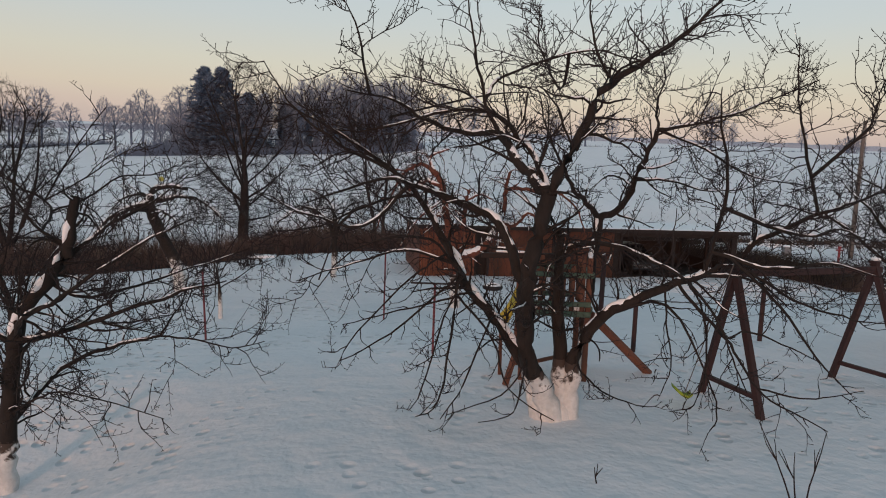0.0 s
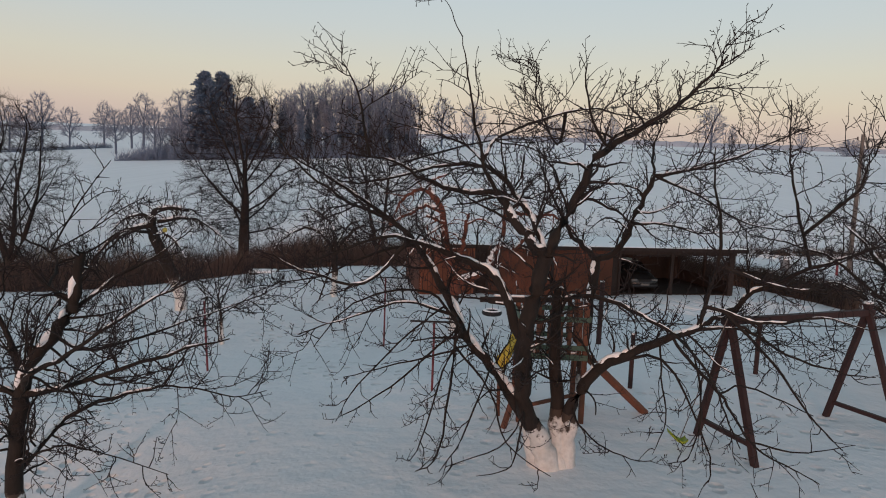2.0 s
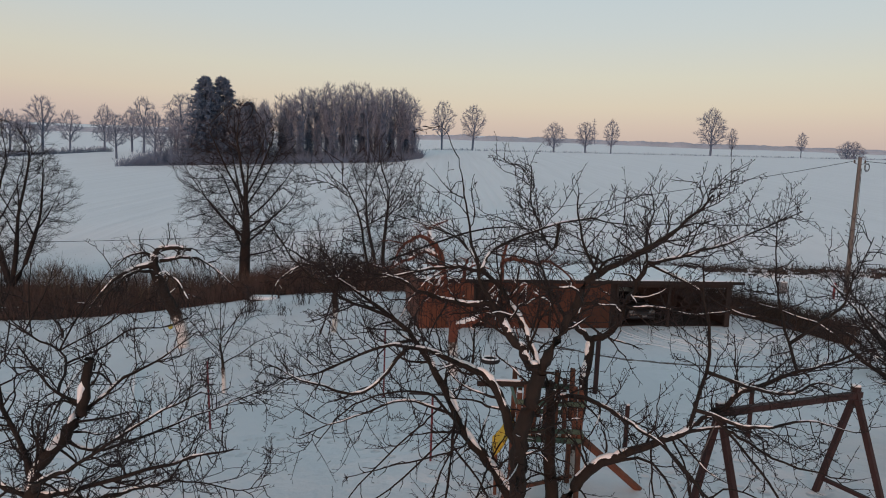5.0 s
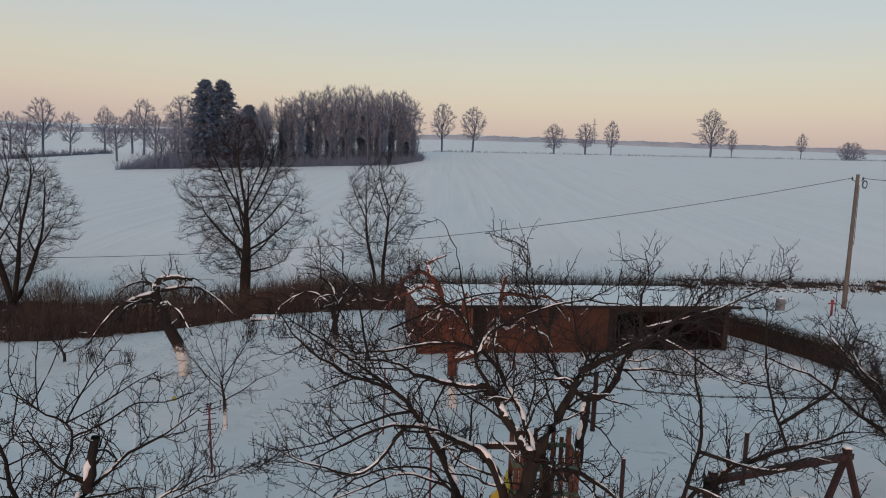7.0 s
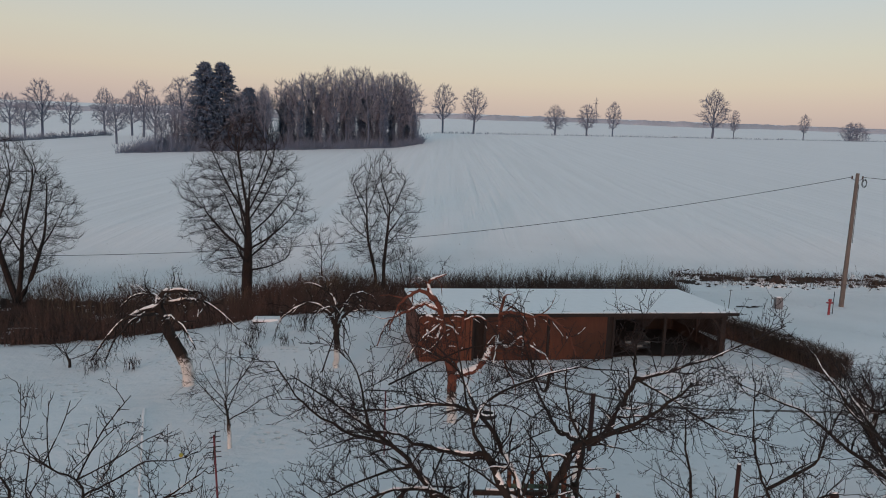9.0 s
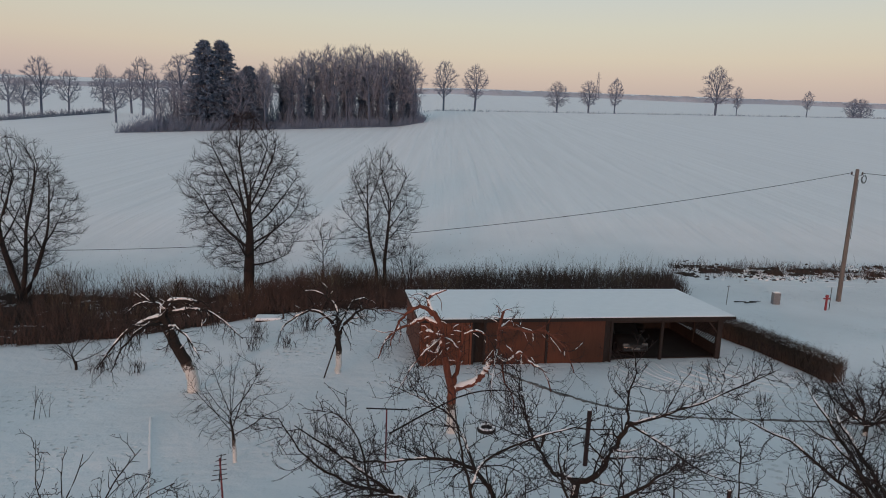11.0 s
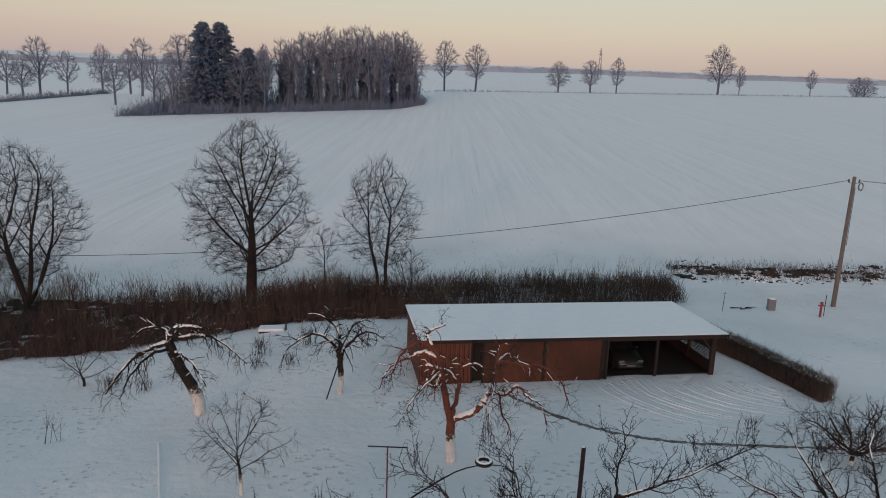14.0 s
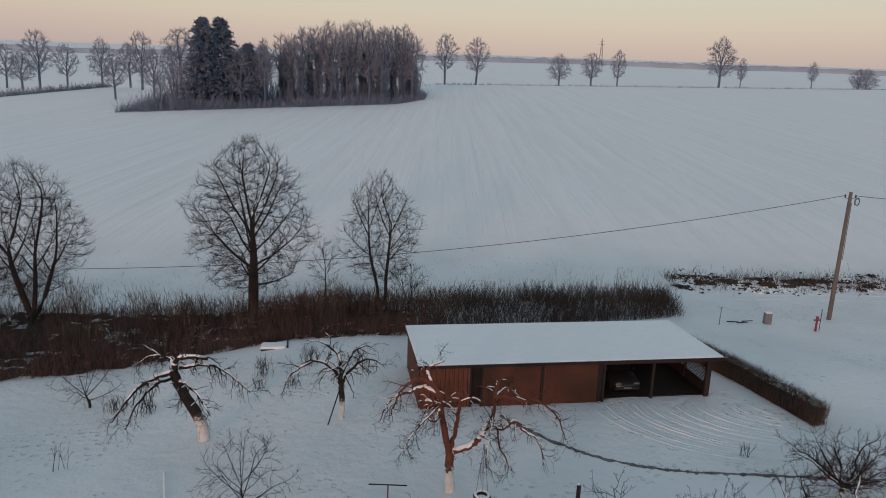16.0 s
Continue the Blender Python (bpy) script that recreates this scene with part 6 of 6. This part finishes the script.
g = np.random.default_rng(8)
for k in range(24):
    rx, ry = 2.6 + 0.4 * k + g.normal(0, 0.06), 1.5 + 0.245 * k + g.normal(0, 0.1)
    a0, a1 = radians(183 + g.normal(0, 5)), radians(min(268, 225 + 2.6 * k) + g.normal(0, 6))
    ridge("tyre_rut", [(20.3 + rx * math.cos(a0 + (a1 - a0) * j / 5), 35.2 + ry * math.sin(a0 + (a1 - a0) * j / 5)) for j in range(6)], 0.06 * g.uniform(0.6, 1.4), 0.05 * g.uniform(0.4, 1.3), SNOW, "curved snow ridge left by car tyres in the yard", "tyre rut", 100 + k)
hs = []
for _ in range(1300):
    x, y = along_hedge(g.random(), g.uniform(-0.45, 0.45))
    hs.append((x, y, g.uniform(1.02, 1.2)))
ridge("bare_grass_strip", [(3.3, 32.9), (3.9, 32.1), (5.9, 30.1), (8.7, 28.4), (11.2, 27.7), (13.6, 27.4), (17.0, 27.0), (22.0, 26.6)], 0.17, 0.03, WORN, "dark strip of bare grass where the snow is worn", "grass strip", 130, 0.95)
stems("grass_tufts", "short dry grass sticking out of the worn strip", "grass", [(x + g.normal(0, 0.1), np.interp(x, [3, 3.9, 5.9, 8.7, 11.2, 13.6, 22], [33.2, 32.1, 30.1, 28.4, 27.7, 27.4, 26.6]) + g.normal(0, 0.12), g.uniform(0.4, 1)) for x in g.uniform(3, 22, 500)], 0.16, GRASS, 54, lean=0.5, thick=0.01, fork=1)


for line in (((11.5, 330), (12.5, 180), (13.0, 120), (13.8, 88)), ((-45, 300), (-24, 180), (-17.5, 130), (-13.5, 95)), ((72, 260), (48, 150), (38, 105), (33, 85)), ((-8, 300), (-3.5, 180), (-1.5, 120), (-0.5, 92))):
    for off in (-0.9, 0.9):
        ridge("tractor_track", [(x + off, y) for x, y in line], 0.3, 0.03, SNOW_CAP, "long tractor track in the snow of the field", "track", 300 + int(line[0][0] * 2 + off * 3) % 97)


def clods(name, label, category, spots, size, mat, seed):
    """Loose uneven lumps, one mesh."""
    q = np.random.default_rng(seed)
    unit = np.array([(x, y, z) for x in (-1, 1) for y in (-1, 1) for z in (-1, 1)], float) * 0.6
    unit = np.vstack([unit, [(1, 0, 0), (-1, 0, 0), (0, 1, 0), (0, -1, 0), (0, 0, 1), (0, 0, -1)]])
    quads = [(0, 1, 3, 2), (4, 6, 7, 5), (0, 4, 5, 1), (2, 3, 7, 6), (0, 2, 6, 4), (1, 5, 7, 3)]
    caps = [9, 8, 11, 10, 13, 12]
    tris = [(a, b, c) for (f, c) in zip(quads, caps) for a, b in zip(f, f[1:] + f[:1])]
    vs, fs = [], []
    for x, y, *up_ in spots:
        s = size * q.uniform(0.4, 1.3) * np.array([q.uniform(0.8, 1.8), q.uniform(0.7, 1.2), q.uniform(0.5, 1.0)])
        c = np.array([x, y, float(lie(x, y)) + (up_[0] if up_ else 0.02)])
        pts = unit * s * q.uniform(0.75, 1.25, (14, 1)) + c
        b = len(vs)
        vs += pts.tolist()
        fs += [(a + b, c2 + b, d + b) for a, c2, d in tris]
    return tagged(new(name, mesh(name, vs, fs, mat)), label, category, kind="stuff")


vx = g.uniform(22.5, 78, 6000)
vy = 63.9 + 0.06 * (vx - 22) + g.normal(0, 1.35, 6000) + 0.7 * np.sin(vx * 0.35)
clods("hedge_snow", "snow caught in the top of the hedge", "snow", hs, 0.024, SNOW_CAP, 63)
clods("soil_clods", "dark frozen soil clods along the lane's verge", "soil", [p_ for p_ in zip(vx[:2600], vy[:2600]) if noise.noise((p_[0] * 0.25, p_[1] * 0.5, 2)) > -0.1], 0.12, SOIL, 61)
clods("snow_lumps", "snow lumps thrown up along the lane's verge", "snow", list(zip(vx[4000:], vy[4000:])), 0.11, SNOW_CAP, 62)
stems("verge_grass", "dry grass and weeds along the lane's verge", "grass", [(x, y, g.uniform(0.5, 1.2)) for x, y in ((a_, b_ + 0.06 * (a_ - 22)) for a_, b_ in zip(g.uniform(22, 78, 5600), 64.1 + g.normal(0, 1.5, 5600))) if noise.noise((x * 0.4, y * 0.7, 4)) > -0.15], 0.8, REED, 55, lean=0.4, thick=0.018, fork=1)
for k in range(96):
    x0, ln = 22.6 + 0.58 * k + g.normal(0, 0.5), g.uniform(0.5, 2.2)
    y0 = 64.0 + 0.06 * (x0 - 22) + g.normal(0, 1.15)
    dark = k % 3 != 2
    ridge("worn_verge" if dark else "snow_mound", [(x0, y0), (x0 + ln * 0.35, y0 + g.normal(0, 0.2)), (x0 + ln * 0.7, y0 + g.normal(0, 0.2)), (x0 + ln, y0)], 0.42 * g.uniform(0.5, 1.4), (0.30 if dark else 0.16) * g.uniform(0.3, 1.4), SOIL if dark else SNOW,
          "ragged dark turf along the lane's verge" if dark else "uneven mound of snow along the lane's verge", "verge", 260 + k, 0.6)
for off in (0.0, 1.5):
    ridge("lane_track", [(21.0, 57.6 + off), (27.0, 58.6 + off), (36.0, 59.4 + off), (48.0, 60.2 + off), (64.0, 61.2 + off)], 0.16, 0.025, SNOW, "shallow wheel track along the snowy lane", "wheel track", 400 + int(off * 2), 0.35)
ridge("snow_bank", [(-12.5, 27.1), (-11.6, 25.0), (-10.7, 22.9), (-9.8, 20.8), (-8.9, 18.7)], 0.09, 0.05, SNOW, "low straight bank of snow across the garden", "snow bank", 140, 0.12)
stems("stubble", "dry stubble poking through the snow of the field", "grass", [(x, y, g.uniform(0.4, 1.2)) for x, y in zip(g.uniform(-42, 16, 1500), 57.5 + np.abs(g.normal(0, 7.5, 1500)))], 0.2, GRASS, 67, lean=0.7, thick=0.022, fork=1)
for x, y in ((23.6, 51.9), (24.3, 51.7), (24.9, 52.1)):
    d_ = thing("fallen_branch", at(x, y), "dark broken branch lying on the snow", "branch", "fallen branches")
    part("branch", bm_rod((-0.5, 0, 0.06), (0.45, g.uniform(-0.3, 0.3), 0.1), 0.05, 0.02, 6), BARK, d_)

for k, (x, y, hgt, n) in enumerate(((-10.9, 38.0, 1.3, 26), (-10.6, 36.0, 0.9, 14), (-8.6, 36.2, 0.9, 16), (-16.2, 34.0, 0.9, 20), (-18.6, 35.0, 1.0, 24), (-18.0, 27.8, 1.7, 3), (-17.6, 28.0, 1.2, 2), (-8.3, 39.5, 1.4, 24), (14.9, 29.3, 0.9, 9), (4.75, 8.3, 1.1, 3), (2.1, 8.45, 0.5, 1), (-2.6, 53.6, 3.0, 12), (-13.4, 52.6, 2.3, 14), (-29.6, 51.6, 3.2, 10), (-36.5, 56.0, 3.0, 12), (-21.5, 53.0, 2.4, 12))):
    w = Wood(200 + k)
    for _ in range(n):
        d = np.array([w.rng.normal(0, 0.25), w.rng.normal(0, 0.25), 1.0])
        p = w.twist((w.rng.normal(0, 0.06 + 0.008 * n), w.rng.normal(0, 0.06 + 0.008 * n), -0.05), d / np.linalg.norm(d), hgt * w.rng.uniform(0.6, 1.1), 5, 0.06, 0.02)
        w.add("twig", p, np.linspace(0.014, 0.006, 5), 3)
        for _ in range(2):
            w.add("twig", w.twist(p[2], w.aside(np.array([0, 0, 1.0]), 0.5), hgt * 0.35, 4, 0.08, 0.03), np.linspace(0.009, 0.005, 4), 3)
    sh = thing("small_shrub", at(x, y), "small bare shrub of thin stems in the snow", "shrub", "small shrubs")
    child("stem_clump", w.build("twig", TWIG, "stem_clump"), sh)

bn = thing("plank_bin", at(-11.6, 43.6, -0.24), "low bin of old brown planks under snow beside the brush", "plank bin", turn=8)
for x, y, sx, sy in ((0, -0.5, 1.7, 0.05), (0, 0.5, 1.7, 0.05), (-0.85, 0, 0.05, 1.0), (0.85, 0, 0.05, 1.0)):
    for z in (0.1, 0.3):
        part("board", bm_box(sx, sy, 0.2, (x, y, z), 0.008), DARKWOOD if x < 0.8 else PLY, bn)
part("snow_cap", bm_box(1.78, 1.08, 0.22, (-0.04, -0.03, 0.36), 0.1), SNOW_CAP, bn)
part("post", bm_box(0.1, 0.1, 1.3, (0.95, -0.55, 0.5)), DARKWOOD, bn)


def seed_ball(x, y, z, top):
    s = thing("seed_ball", (x, y, z), "yellow seed ball hung on a thread for birds", "bird feeder", "seed balls")
    bm = bmesh.new()
    bmesh.ops.create_icosphere(bm, subdivisions=2, radius=0.045)
    for v in bm.verts:
        v.co *= 1 + random.uniform(-0.08, 0.08)
    part("ball", bm, TALLOW, s, flat=False)
    part("thread", bm_rod((0, 0, 0.04), (0, 0, top), 0.004, None, 4), METAL_DARK, s)


seed_ball(-4.87, 11.69, 3.70, 0.2)


def pylon(x, y, h):
    t = thing("pylon", at(x, y), "distant lattice power pylon in the haze", "pylon", "pylons")
    # Steel borrows the blue-grey bark colour, so its haze is painted on.
    for sx in (-1, 1):
        for sy in (-1, 1):
            part("leg", bm_rod((4 * sx, 4 * sy, 0), (0.6 * sx, 0.6 * sy, h), 0.35, 0.25, 4), HAZED_BARK, t)
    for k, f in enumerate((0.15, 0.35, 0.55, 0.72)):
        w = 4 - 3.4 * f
        part("strut", bm_rod((-w, -w, f * h), (w, -w, (f + 0.15) * h), 0.25, None, 4), HAZED_BARK, t)
        part("strut", bm_rod((w, -w, f * h), (-w, -w, (f + 0.15) * h), 0.25, None, 4), HAZED_BARK, t)
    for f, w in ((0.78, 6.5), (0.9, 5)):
        part("crossarm", bm_rod((-w, 0, f * h), (w, 0, f * h), 0.35, None, 4), HAZED_BARK, t)
    return t


pylon(348, 1640, 62)
